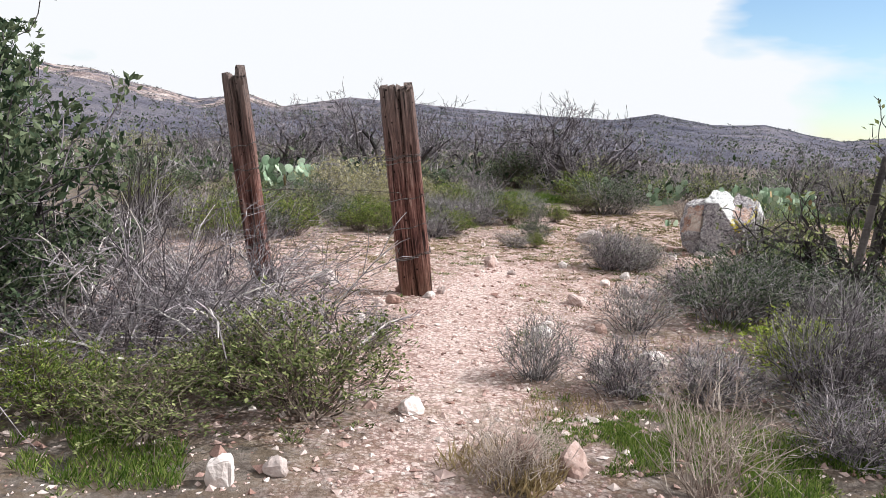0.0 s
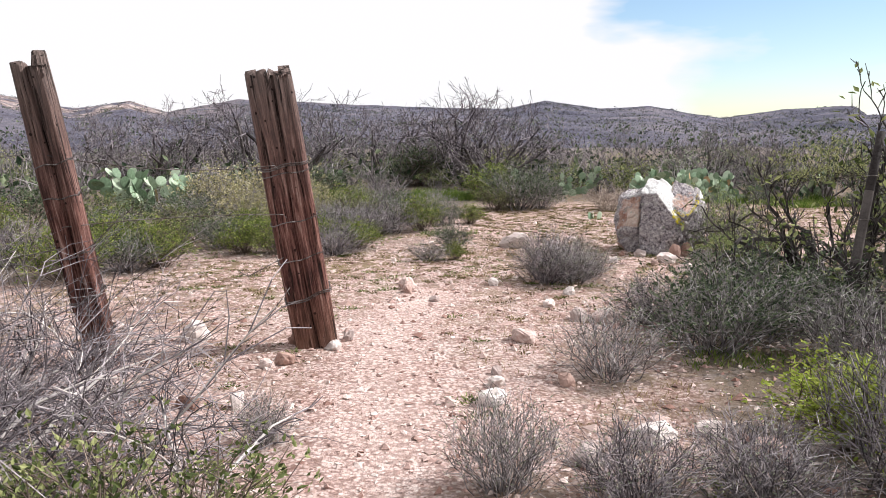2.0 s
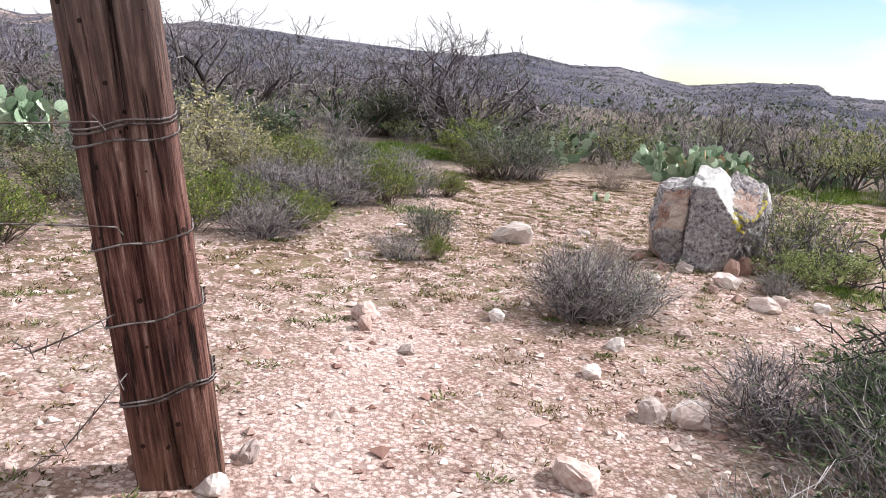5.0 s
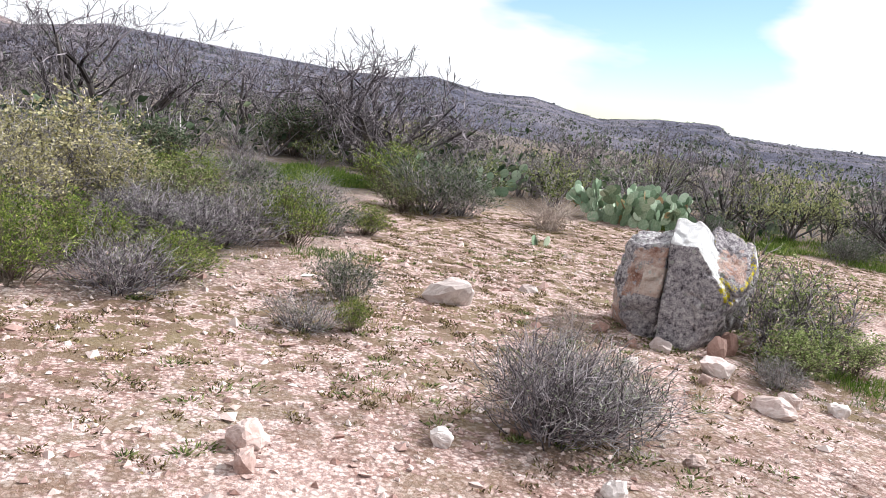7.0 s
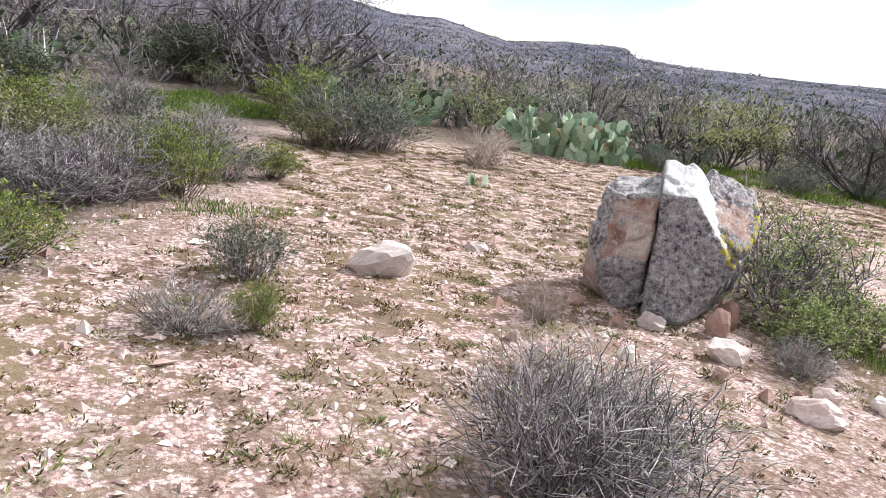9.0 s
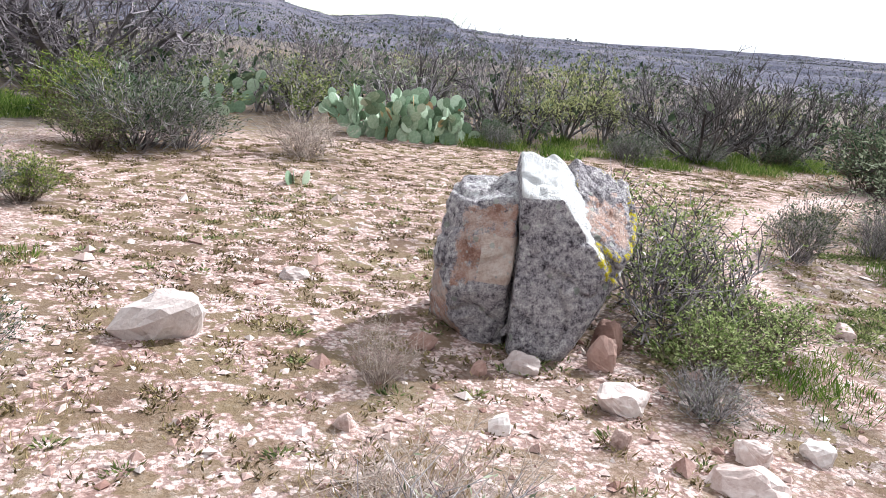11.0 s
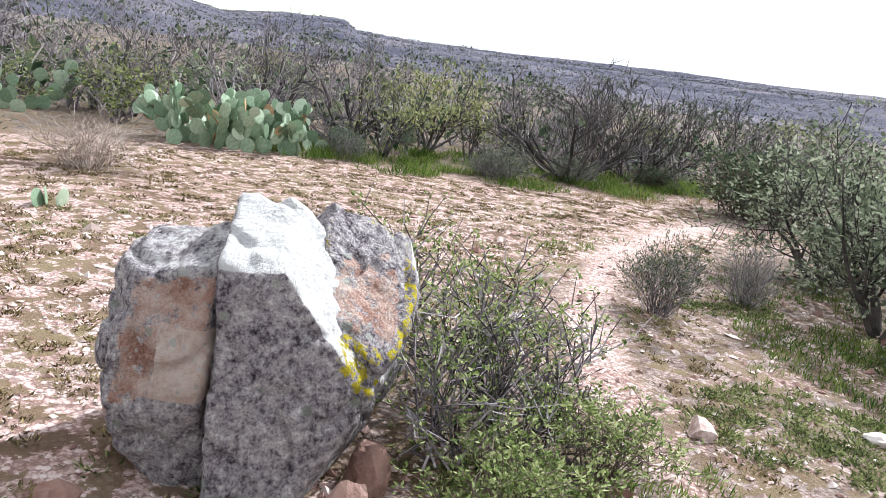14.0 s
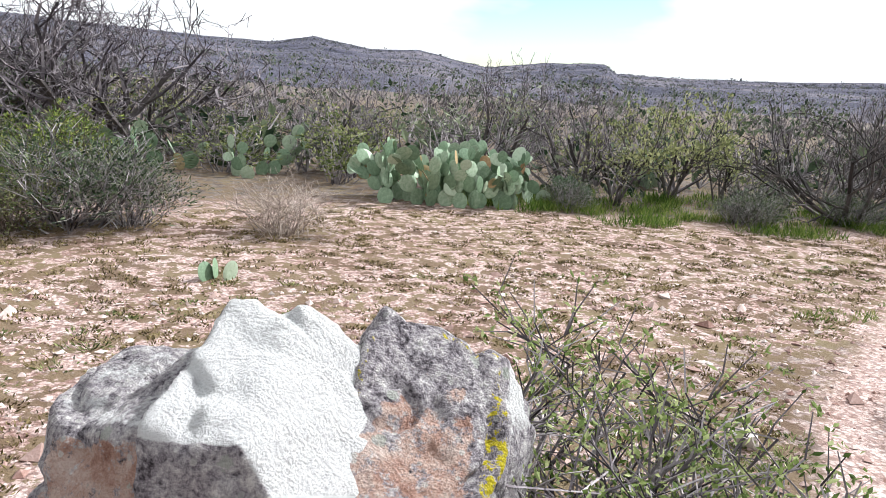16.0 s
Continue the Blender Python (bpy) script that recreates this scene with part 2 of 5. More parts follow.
def hill_material():
    m, n, l, b = nodes_of("brushy_hillside")
    v = n.new("ShaderNodeTexCoord").outputs["Object"]
    # bluish base: the haze of distance is put into the hillside's colour
    base = ramp_node(n, [(0.075, 0.077, 0.11), (0.145, 0.138, 0.178), (0.26, 0.235, 0.258)], (0.35, 0.68))
    l.new(noise_node(n, l, v, 0.03, 6.0, 0.65), base.inputs["Fac"])
    speck = ramp_node(n, [(0, 0, 0), (0.6, 0.6, 0.6)], (0.5, 0.7))
    l.new(noise_node(n, l, v, 0.45, 5.0, 0.7), speck.inputs["Fac"])
    col = mix_node(n, l, speck.outputs["Color"], base.outputs["Color"], (0.06, 0.065, 0.066))
    attr = n.new("ShaderNodeAttribute")
    attr.attribute_name = "cliff"
    red = ramp_node(n, [(0.13, 0.095, 0.09), (0.4, 0.31, 0.285), (0.62, 0.54, 0.51)], (0.4, 0.6))
    l.new(noise_node(n, l, v, 0.22, 6.0, 0.75), red.inputs["Fac"])
    rk = ramp_node(n, [(0, 0, 0), (1, 1, 1)], (0.44, 0.54))
    l.new(noise_node(n, l, v, 0.09, 6.0, 0.75), rk.inputs["Fac"])
    col = mix_node(n, l, math_node(n, l, "MULTIPLY", attr.outputs["Fac"], rk.outputs["Color"]), col, red.outputs["Color"])
    l.new(col, b.inputs["Base Color"])
    b.inputs["Roughness"].default_value = 1.0
    b.inputs["Specular IOR Level"].default_value = 0.05
    bump_node(n, l, noise_node(n, l, v, 0.35, 6.0, 0.7), b, 1.0, 2.5)
    return m


def post_material():
    m, n, l, b = nodes_of("weathered_timber")
    co = n.new("ShaderNodeTexCoord").outputs["Object"]
    mp = n.new("ShaderNodeMapping")
    mp.inputs["Scale"].default_value = (22, 22, 1.1)
    l.new(co, mp.inputs["Vector"])
    grain = noise_node(n, l, mp.outputs[0], 3.0, 7.0, 0.7)
    blot = noise_node(n, l, co, 3.0, 4.0)
    r = ramp_node(n, [(0.022, 0.012, 0.01), (0.1, 0.042, 0.036), (0.25, 0.122, 0.098), (0.46, 0.31, 0.265)], (0.36, 0.64))
    l.new(math_node(n, l, "ADD", math_node(n, l, "MULTIPLY", grain, 0.75), math_node(n, l, "MULTIPLY", blot, 0.25)), r.inputs["Fac"])
    z = n.new("ShaderNodeSeparateXYZ")
    l.new(co, z.inputs[0])
    bleach = math_node(n, l, "MULTIPLY", math_node(n, l, "SUBTRACT", z.outputs[2], 0.95), 0.9, True)
    dust = math_node(n, l, "MULTIPLY", math_node(n, l, "SUBTRACT", 0.45, z.outputs[2]), 1.2, True)
    pale = mix_node(n, l, grain, (0.07, 0.055, 0.05), (0.3, 0.255, 0.235))
    col = mix_node(n, l, bleach, r.outputs["Color"], pale)
    col = mix_node(n, l, dust, col, mix_node(n, l, grain, (0.09, 0.04, 0.025), (0.3, 0.18, 0.12)))
    mk = n.new("ShaderNodeMapping")
    mk.inputs["Scale"].default_value = (34, 34, 1.6)
    l.new(co, mk.inputs["Vector"])
    check = math_node(n, l, "MULTIPLY", math_node(n, l, "SUBTRACT", noise_node(n, l, mk.outputs[0], 1.3, 4.0, 0.6), 0.585), 16.0, True)
    hole = n.new("ShaderNodeTexVoronoi")
    hole.inputs["Scale"].default_value = 15.0
    l.new(co, hole.inputs["Vector"])
    worm = math_node(n, l, "LESS_THAN", hole.outputs["Distance"], 0.13)
    pit = math_node(n, l, "MAXIMUM", check, worm)
    col = mix_node(n, l, math_node(n, l, "MULTIPLY", pit, 0.85), col, (0.012, 0.008, 0.007))
    l.new(col, b.inputs["Base Color"])
    b.inputs["Roughness"].default_value = 0.9
    b.inputs["Specular IOR Level"].default_value = 0.2
    bump_node(n, l, math_node(n, l, "SUBTRACT", grain, math_node(n, l, "MULTIPLY", pit, 0.8)), b, 1.0, 0.028)
    return m


def boulder_material():
    m, n, l, b = nodes_of("lichened_stone")
    v = n.new("ShaderNodeTexCoord").outputs["Object"]
    big, mid, fine = noise_node(n, l, v, 5.0, 5.0), noise_node(n, l, v, 34.0, 6.0, 0.72), noise_node(n, l, v, 120.0, 4.0, 0.75)

    def zone(name, wobble, scale=16.0, soft=9.0):
        a = n.new("ShaderNodeAttribute")
        a.attribute_name = name
        w = math_node(n, l, "MULTIPLY", math_node(n, l, "SUBTRACT", noise_node(n, l, v, scale, 6.0, 0.7), 0.5), wobble)
        return math_node(n, l, "MULTIPLY", math_node(n, l, "ADD", a.outputs["Fac"], w), soft, True)

    # crusts of dark and pale lichen
    mixed = math_node(n, l, "ADD", math_node(n, l, "MULTIPLY", mid, 0.55), math_node(n, l, "ADD", math_node(n, l, "MULTIPLY", fine, 0.3), math_node(n, l, "MULTIPLY", big, 0.15)))
    lich = ramp_node(n, [(0.04, 0.034, 0.04), (0.2, 0.176, 0.195), (0.42, 0.38, 0.4), (0.6, 0.56, 0.56), (0.82, 0.79, 0.76)], (0.39, 0.6))
    l.new(mixed, lich.inputs["Fac"])
    # bare stone, pink to buff
    stone = ramp_node(n, [(0.3, 0.15, 0.11), (0.52, 0.32, 0.25), (0.66, 0.5, 0.43), (0.76, 0.65, 0.59)], (0.36, 0.64))
    l.new(math_node(n, l, "ADD", math_node(n, l, "MULTIPLY", noise_node(n, l, v, 9.0, 6.0, 0.7), 0.7), math_node(n, l, "MULTIPLY", fine, 0.3)), stone.inputs["Fac"])
    flecked = mix_node(n, l, math_node(n, l, "MULTIPLY", math_node(n, l, "SUBTRACT", noise_node(n, l, v, 26.0, 6.0, 0.75), 0.53), 14.0, True), stone.outputs["Color"], lich.outputs["Color"])
    col = mix_node(n, l, zone("pink", 1.9), lich.outputs["Color"], flecked)
    panel = ramp_node(n, [(0.6, 0.43, 0.35), (0.74, 0.6, 0.52), (0.8, 0.7, 0.63)], (0.35, 0.65))
    l.new(mid, panel.inputs["Fac"])
    col = mix_node(n, l, zone("panel", 0.5, 20.0, 14.0), col, panel.outputs["Color"])
    # pale and grey-green rosettes
    for scale, share, tones in ((15.0, 0.74, ((0.3, 0.33, 0.27), (0.62, 0.63, 0.57))), (38.0, 0.7, ((0.4, 0.39, 0.37), (0.74, 0.72, 0.68)))):
        vo = n.new("ShaderNodeTexVoronoi")
        vo.inputs["Scale"].default_value = scale
        l.new(v, vo.inputs["Vector"])
        hue = n.new("ShaderNodeSeparateColor")
        l.new(vo.outputs["Color"], hue.inputs[0])
        ros = math_node(n, l, "MULTIPLY", math_node(n, l, "LESS_THAN", math_node(n, l, "ADD", vo.outputs["Distance"], math_node(n, l, "MULTIPLY", fine, 0.35)), 0.42), math_node(n, l, "GREATER_THAN", hue.outputs[0], share))
        col = mix_node(n, l, math_node(n, l, "MULTIPLY", ros, 0.75), col, mix_node(n, l, hue.outputs[1], *tones))
    # crown slab and rib: smooth stone with sunlit white put into the colour
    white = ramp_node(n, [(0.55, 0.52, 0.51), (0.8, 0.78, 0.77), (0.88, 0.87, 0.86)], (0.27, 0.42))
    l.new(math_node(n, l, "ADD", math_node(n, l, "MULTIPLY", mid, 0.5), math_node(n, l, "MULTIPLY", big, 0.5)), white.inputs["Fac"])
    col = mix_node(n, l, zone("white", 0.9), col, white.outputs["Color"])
    # yellow lichen in crusted spots
    yel = math_node(n, l, "MULTIPLY", zone("yellow", 1.3, 22.0, 14.0), math_node(n, l, "GREATER_THAN", noise_node(n, l, v, 34.0, 5.0, 0.75), 0.5))
    col = mix_node(n, l, yel, col, mix_node(n, l, fine, (0.4, 0.33, 0.02), (0.8, 0.66, 0.03)))
    l.new(col, b.inputs["Base Color"])
    b.inputs["Roughness"].default_value = 0.92
    b.inputs["Specular IOR Level"].default_value = 0.2
    h = math_node(n, l, "ADD", mid, math_node(n, l, "MULTIPLY", fine, 0.7))
    bump_node(n, l, h, b, 1.0, 0.038)
    return m


M_GROUND, M_HILL, M_POST, M_BOULDER = ground_material(), hill_material(), post_material(), boulder_material()


# ---- mesh helpers ----
def quads_mesh(name, verts, quads, material, smooth=False):
    me = bpy.data.meshes.new(name)
    verts, quads = np.asarray(verts, np.float32), np.asarray(quads, np.int32)
    me.vertices.add(len(verts))
    me.vertices.foreach_set("co", verts.ravel())
    me.loops.add(quads.size)
    me.loops.foreach_set("vertex_index", quads.ravel())
    me.polygons.add(len(quads))
    me.polygons.foreach_set("loop_start", np.arange(0, quads.size, quads.shape[1], dtype=np.int32))
    me.update(calc_edges=True)
    me.polygons.foreach_set("use_smooth", np.full(len(quads), smooth))
    me.materials.append(material)
    return me


def unit(a):
    return a / np.maximum(np.linalg.norm(a, axis=-1, keepdims=True), 1e-9)


def segments(segs, sides=3):
    """Tapered prisms. segs: rows of x0 y0 z0 x1 y1 z1 r0 r1."""
    s = np.asarray(segs, float)
    p0, p1, r0, r1 = s[:, :3], s[:, 3:6], s[:, 6], s[:, 7]
    d = unit(p1 - p0)
    ref = np.where(np.abs(d[:, 2:3]) < 0.9, np.array([[0, 0, 1.0]]), np.array([[1.0, 0, 0]]))
    a = unit(np.cross(d, ref))
    c = np.cross(d, a)
    out = np.zeros((len(s), 2, sides, 3))
    for k in range(sides):
        w = 2 * math.pi * k / sides
        o = a * math.cos(w) + c * math.sin(w)
        out[:, 0, k], out[:, 1, k] = p0 + o * r0[:, None], p1 + o * r1[:, None]
    i = np.arange(len(s))[:, None] * (2 * sides)
    k = np.arange(sides)[None, :]
    q = np.stack([i + k, i + (k + 1) % sides, i + sides + (k + 1) % sides, i + sides + k], -1).reshape(-1, 4)
    return out.reshape(-1, 3), q


def blades(p, d, length, width, rng):
    """Leaves or blades of four corners at the places p along d."""
    p, d = np.asarray(p, float), unit(np.asarray(d, float))
    n = len(p)
    side = unit(np.cross(d, rng.normal(size=(n, 3)))) * (np.asarray(width) * np.ones(n))[:, None] * 0.5
    tip = d * (np.asarray(length) * np.ones(n))[:, None]
    lift = unit(np.cross(side, d)) * (np.asarray(width) * np.ones(n))[:, None] * 0.15
    v = np.stack([p, p + tip * 0.45 + side + lift, p + tip, p + tip * 0.45 - side + lift], 1).reshape(-1, 3)
    return v, np.arange(4 * n).reshape(-1, 4)


def tube(segs, sides=5):
    """One joined tapered tube along a chain of segments."""
    v, _ = segments(segs, sides)
    v = v.reshape(len(segs), 2, sides, 3)
    rings = np.concatenate([v[:, 0], v[-1:, 1]])
    i = (np.arange(len(segs))[:, None] * sides + np.arange(sides)[None, :]).ravel()
    j = (np.arange(len(segs))[:, None] * sides + (np.arange(sides)[None, :] + 1) % sides).ravel()
    return rings.reshape(-1, 3), np.stack([i, j, j + sides, i + sides], 1)


def part(name, me, parent, label=""):
    ob = new(name, me)
    ob.parent = parent
    if label:
        ob["label"] = label
    return ob


def thing(name, label, category, group="", kind=""):
    return tagged(new(name), label, category, group, kind)


# ---- terrain ----
def gz(x, y):
    """Height of the ground near the walk."""
    base = -0.035 - 0.011 * min(max(x, 0.0), 14.0)
    return base + 0.022 * noise.noise((x * 0.9, y * 0.9, 0.3)) + 0.01 * noise.noise((x * 3.1, y * 3.1, 1.7))


TRAIL = [(0.3, -6), (0.25, 0), (0.12, 3), (0.15, 5), (0.25, 7), (0.7, 8.2)]
TRAIL_FAR = [(3.2, 7.6), (4.4, 9.0), (5.1, 10.1), (5.9, 10.9), (6.6, 11.5), (7.8, 12.2), (9.3, 12.8), (11.0, 13.1), (14, 13.6)]
CLEARING = [(-2.6, 5.2), (-0.4, 3.9), (1.1, 5.2), (1.3, 7.0), (3.0, 7.6), (4.6, 8.6), (6.4, 10.4), (8.0, 11.7), (11.0, 12.8), (12.8, 14.2), (9.3, 15.2), (7.5, 16.4), (5.2, 16.6), (2.3, 15.9), (1.8, 12.8), (1.0, 11.3), (-0.3, 10.35), (-0.8, 10.2), (-1.5, 10.3), (-2.1, 9.2), (-3.4, 8.4)]


THIN = [(0.8, 5.0), (4, 6), (9, 7), (9, 12), (4, 9), (2.5, 8), (0.8, 6)]


def inside(poly, x, y):
    hit = False
    for (x0, y0), (x1, y1) in zip(poly, poly[1:] + poly[:1]):
        if (y0 > y) != (y1 > y) and x < (x1 - x0) * (y - y0) / (y1 - y0) + x0:
            hit = not hit
    return hit


RIM = CLEARING + CLEARING[:1]


def off_line(line, x, y):
    best = 1e9
    for (x0, y0), (x1, y1) in zip(line, line[1:]):
        dx, dy = x1 - x0, y1 - y0
        k = min(1, max(0, ((x - x0) * dx + (y - y0) * dy) / (dx * dx + dy * dy)))
        best = min(best, math.hypot(x - x0 - k * dx, y - y0 - k * dy))
    return best


def bare(x, y):
    """1 on the open gravel, 0 in the scrub."""
    if inside(CLEARING, x, y) or off_line(TRAIL, x, y) < 0.42 or off_line(TRAIL_FAR, x, y) < 0.35:
        return 1.0
    return 0.0


# azimuth and height in degrees of the skyline, as a few summits and saddles
SKY_AZ = [-180, -90, -50, -24, -20, -17.3, -14, -11.7, -7, 0, 6, 11.5, 14.3, 18, 21.3, 26, 30, 33.9, 34.6, 39, 45, 51, 57, 63, 77, 100, 140, 180]
SKY_EL = [2.0, 2.4, 3.2, 2.8, 1.9, 1.3, 1.95, 1.2, 2.1, 1.8, 1.55, 1.45, 1.98, 1.4, 1.55, 0.68, 1.25, 1.42, 0.82, 0.76, 0.95, 1.25, 1.48, 1.55, 2.2, 2.4, 2.0, 2.0]
HILL_IN, HILL_TOP, HILL_OUT = 45.0, 330.0, 520.0


def hill_h(az, r):
    x, y = math.sin(radians(az)) * r, math.cos(radians(az)) * r
    el = np.interp(az, SKY_AZ, SKY_EL) + 0.05 * noise.noise((az * 0.9, 0.2, 0.7))
    top = HILL_TOP * math.tan(radians(el)) + 1.35
    k = min(1.0, max(0.0, (r - HILL_IN) / (HILL_TOP - HILL_IN)))
    s = k ** 1.35
    crag = float(np.interp(az, [-60, -30, -12, -8], [1, 1, 1, 0]))
    rough = (2.6 + 5.0 * crag) * noise.fractal((x * 0.012, y * 0.012, 0.5), 1.0, 2.0, 5) * k * (1 - k) * 2
    rough += crag * 7.0 * abs(noise.noise((x * 0.045, y * 0.045, 2.5))) * k * (1 - k) * 2
    fall = max(0.0, (r - HILL_TOP) / (HILL_OUT - HILL_TOP))
    return -0.5 + (top + 0.5) * s + rough - top * 1.3 * fall


def build_ground():
    def axis(lo, hi, step, reach):
        mid = list(np.arange(lo, hi, step))
        up, g, out = hi, step, []
        while up < reach:
            out.append(up)
            g *= 1.14
            up += g
        down, g, low = lo - step, step, []
        while down > -reach:
            low.append(down)
            g *= 1.14
            down -= g
        return np.array(low[::-1] + mid + out)
    xs, ys = axis(-3.0, 9.0, 0.085, 1600), axis(1.0, 16.5, 0.09, 1600)
    verts, trail, litter_shade, mats = [], [], [], []
    for y in ys:
        for x in xs:
            near = -25 < x < 30 and -15 < y < 45
            verts.append((x, y, gz(x, y) if near else -0.1))
            if near:
                d = min(off_line(TRAIL, x, y), off_line(TRAIL_FAR, x, y))
                trail.append(max(0.0, 1 - d / 0.36) * (0.0 if 2.5 < x < 5.6 else 0.35 if x > 2.5 else 0.6))
                b = bare(x, y)
                litter_shade.append(0.72 if 3.8 < x < 9 and 7.2 + 0.4 * noise.noise((x, 0.0, 0.0)) < y < 12.2 and d > 0.16 else 0.12 if b and d > 0.4 else 0.0 if b else min(1.0, (0.9 if inside(THIN, x, y) else 1.0) * (0.1 + min(off_line(RIM, x, y), d) * 1.1)))
                k = float(np.interp(y - 0.25 * x, [4.5, 7.5, 10], [0.0, 0.45, 1.0]))
                k = 1.0 if x > 3.8 and y < 12.5 else k
                mats.append(k * min(1.0, max(0.0, (d - (0.05 if x > 3.8 else 0.2)) * 5)) if inside(CLEARING, x, y) else 0.85 * min(1.0, max(0.0, (d - 0.15) * 3)) if x > 3.5 else 0.4)
            else:
                mats.append(0.0)
                trail.append(0.0)
                litter_shade.append(1.0)
    nx, ny = len(xs), len(ys)
    i = (np.arange(ny - 1)[:, None] * nx + np.arange(nx - 1)[None, :]).ravel()
    me = quads_mesh("ground", verts, np.stack([i, i + 1, i + nx + 1, i + nx], 1), M_GROUND, True)
    me.attributes.new("trail", "FLOAT", "POINT").data.foreach_set("value", np.array(trail, np.float32))
    me.attributes.new("mats", "FLOAT", "POINT").data.foreach_set("value", np.array(mats, np.float32))
    me.attributes.new("litter_shade", "FLOAT", "POINT").data.foreach_set("value", np.array(litter_shade, np.float32))
    tagged(new("ground", me), "pinkish gravelly desert soil with a worn foot trail", "ground", kind="structure")


def build_hills():
    az = np.concatenate([np.arange(-180, -40, 1.0), np.arange(-40, 100, 0.2), np.arange(100, 180.1, 1.0)])
    rad = np.concatenate([np.linspace(HILL_IN, HILL_TOP, 64), np.linspace(HILL_TOP + 12, HILL_OUT, 8)])
    verts, cliff = [], []
    for r in rad:
        for a in az:
            h = hill_h(a, r)
            k = (r - HILL_IN) / (HILL_TOP - HILL_IN)
            verts.append((math.sin(radians(a)) * r, math.cos(radians(a)) * r, h))
            cliff.append(float(np.interp(a, [-60, -30, -15, -9, -6], [1, 1, 1, 0.5, 0.0])) * min(1, max(0, (k - 0.3) * 3)))
    n, m = len(az), len(rad)
    i = (np.arange(m - 1)[:, None] * n + np.arange(n - 1)[None, :]).ravel()
    me = quads_mesh("hills", verts, np.stack([i, i + n, i + n + 1, i + 1], 1), M_HILL, True)
    me.attributes.new("cliff", "FLOAT", "POINT").data.foreach_set("value", np.array(cliff, np.float32))
    tagged(new("backdrop", me), "brush-covered grey hills with reddish rock faces", "hills", kind="structure")


build_ground()
build_hills()


# ---- fence posts and wire ----
def wire_between(pts, r=0.003):
    return [(*a, *b, r, r) for a, b in zip(pts, pts[1:])]


def timber(half, depth, height, seed):
    """A split railway tie: rounded box with checks, a central cleft and a ragged top."""
    rng = np.random.default_rng(seed)
    n, m = 120, 60
    verts = []
    for j in range(m + 1):
        z = -0.25 + (height + 0.25) * j / m
        for i in range(n):
            w = 2 * math.pi * i / n
            c, s = math.cos(w), math.sin(w)
            k = (abs(c) ** 7 + abs(s) ** 7) ** (-1 / 7)
            x, y = half * k * c, depth * k * s
            rough = 0.006 * noise.noise((x * 30, y * 30, z * 2.0 + seed)) + 0.006 * noise.noise((x * 9, y * 9, z * 1.1 + seed))
            cleft = 0.03 * math.exp(-((x - 0.012 * math.sin(z * 3 + seed)) / 0.011) ** 2) * (1 if s < 0 else 0.5)
            wear = 1 + 0.04 * noise.noise((z * 2.3, seed, w * 0.3)) - 0.10 * max(0, z / height - 0.75)
            x, y = x * wear + c * rough, y * wear + s * rough - (cleft if y > 0 else -cleft)
            if j == m:
                z += 0.014 * noise.noise((x * 25, y * 25, seed)) - 0.015 * math.exp(-(x / 0.016) ** 2)
            verts.append((x, y, z))
    q = [(j * n + i, j * n + (i + 1) % n, (j + 1) * n + (i + 1) % n, (j + 1) * n + i) for j in range(m) for i in range(n)]
    top = m * n
    ring, inner = list(range(top, top + n)), []
    for i in range(n):
        x, y, z = verts[top + i]
        verts.append((x * 0.5, y * 0.5, z - 0.006 + 0.012 * rng.random()))
        inner.append(len(verts) - 1)
    q += [(ring[i], ring[(i + 1) % n], inner[(i + 1) % n], inner[i]) for i in range(n)]
    for i in range(n // 2 - 1):
        q.append((inner[i], inner[i + 1], inner[n - 2 - i], inner[n - 1 - i]))
    return quads_mesh("timber", verts, q, M_POST, True)


def wire_wrap(half, depth, z, slope, seed, turns=1):
    pts = []
    for i in range(33 * turns):
        w = 2 * math.pi * i / 32
        c, s = math.cos(w), math.sin(w)
        k = (abs(c) ** 7 + abs(s) ** 7) ** (-1 / 7) * 1.045
        pts.append((half * k * c, depth * k * s, z + slope * c + 0.006 * math.sin(5 * w + seed) + 0.012 * (i // 32)))
    segs = wire_between(pts, 0.0035)
    for i in range(0, len(pts) - 1, 1):
        p = pts[i]
        segs.append((p[0], p[1], p[2] - 0.004, p[0] + 0.01, p[1], p[2] + 0.005, 0.0025, 0.0025))
    v, q = segments(segs, 4)
    return quads_mesh("wire_wrap", v, q, M_WIRE)


def fence_post(label, base, top, half, depth, turn, wraps, seed):
    height = (Vector(top) - Vector(base)).length
    root = thing("fence_post", label, "fence post", "timber fence posts")
    up = (Vector(top) - Vector(base)).normalized()
    side = Vector((math.cos(radians(turn)), math.sin(radians(turn)), 0))
    fwd = up.cross(side).normalized()
    side = fwd.cross(up)
    root.matrix_world = Matrix(((side.x, fwd.x, up.x, base[0]), (side.y, fwd.y, up.y, base[1]), (side.z, fwd.z, up.z, base[2]), (0, 0, 0, 1)))
    part("timber", timber(half, depth, height, seed), root)
    for k, (z, slope, turns) in enumerate(wraps):
        part("wire_wrap", wire_wrap(half, depth, z, slope, k + seed, turns), root, "rusty fence wire wound round the timber")
    return root


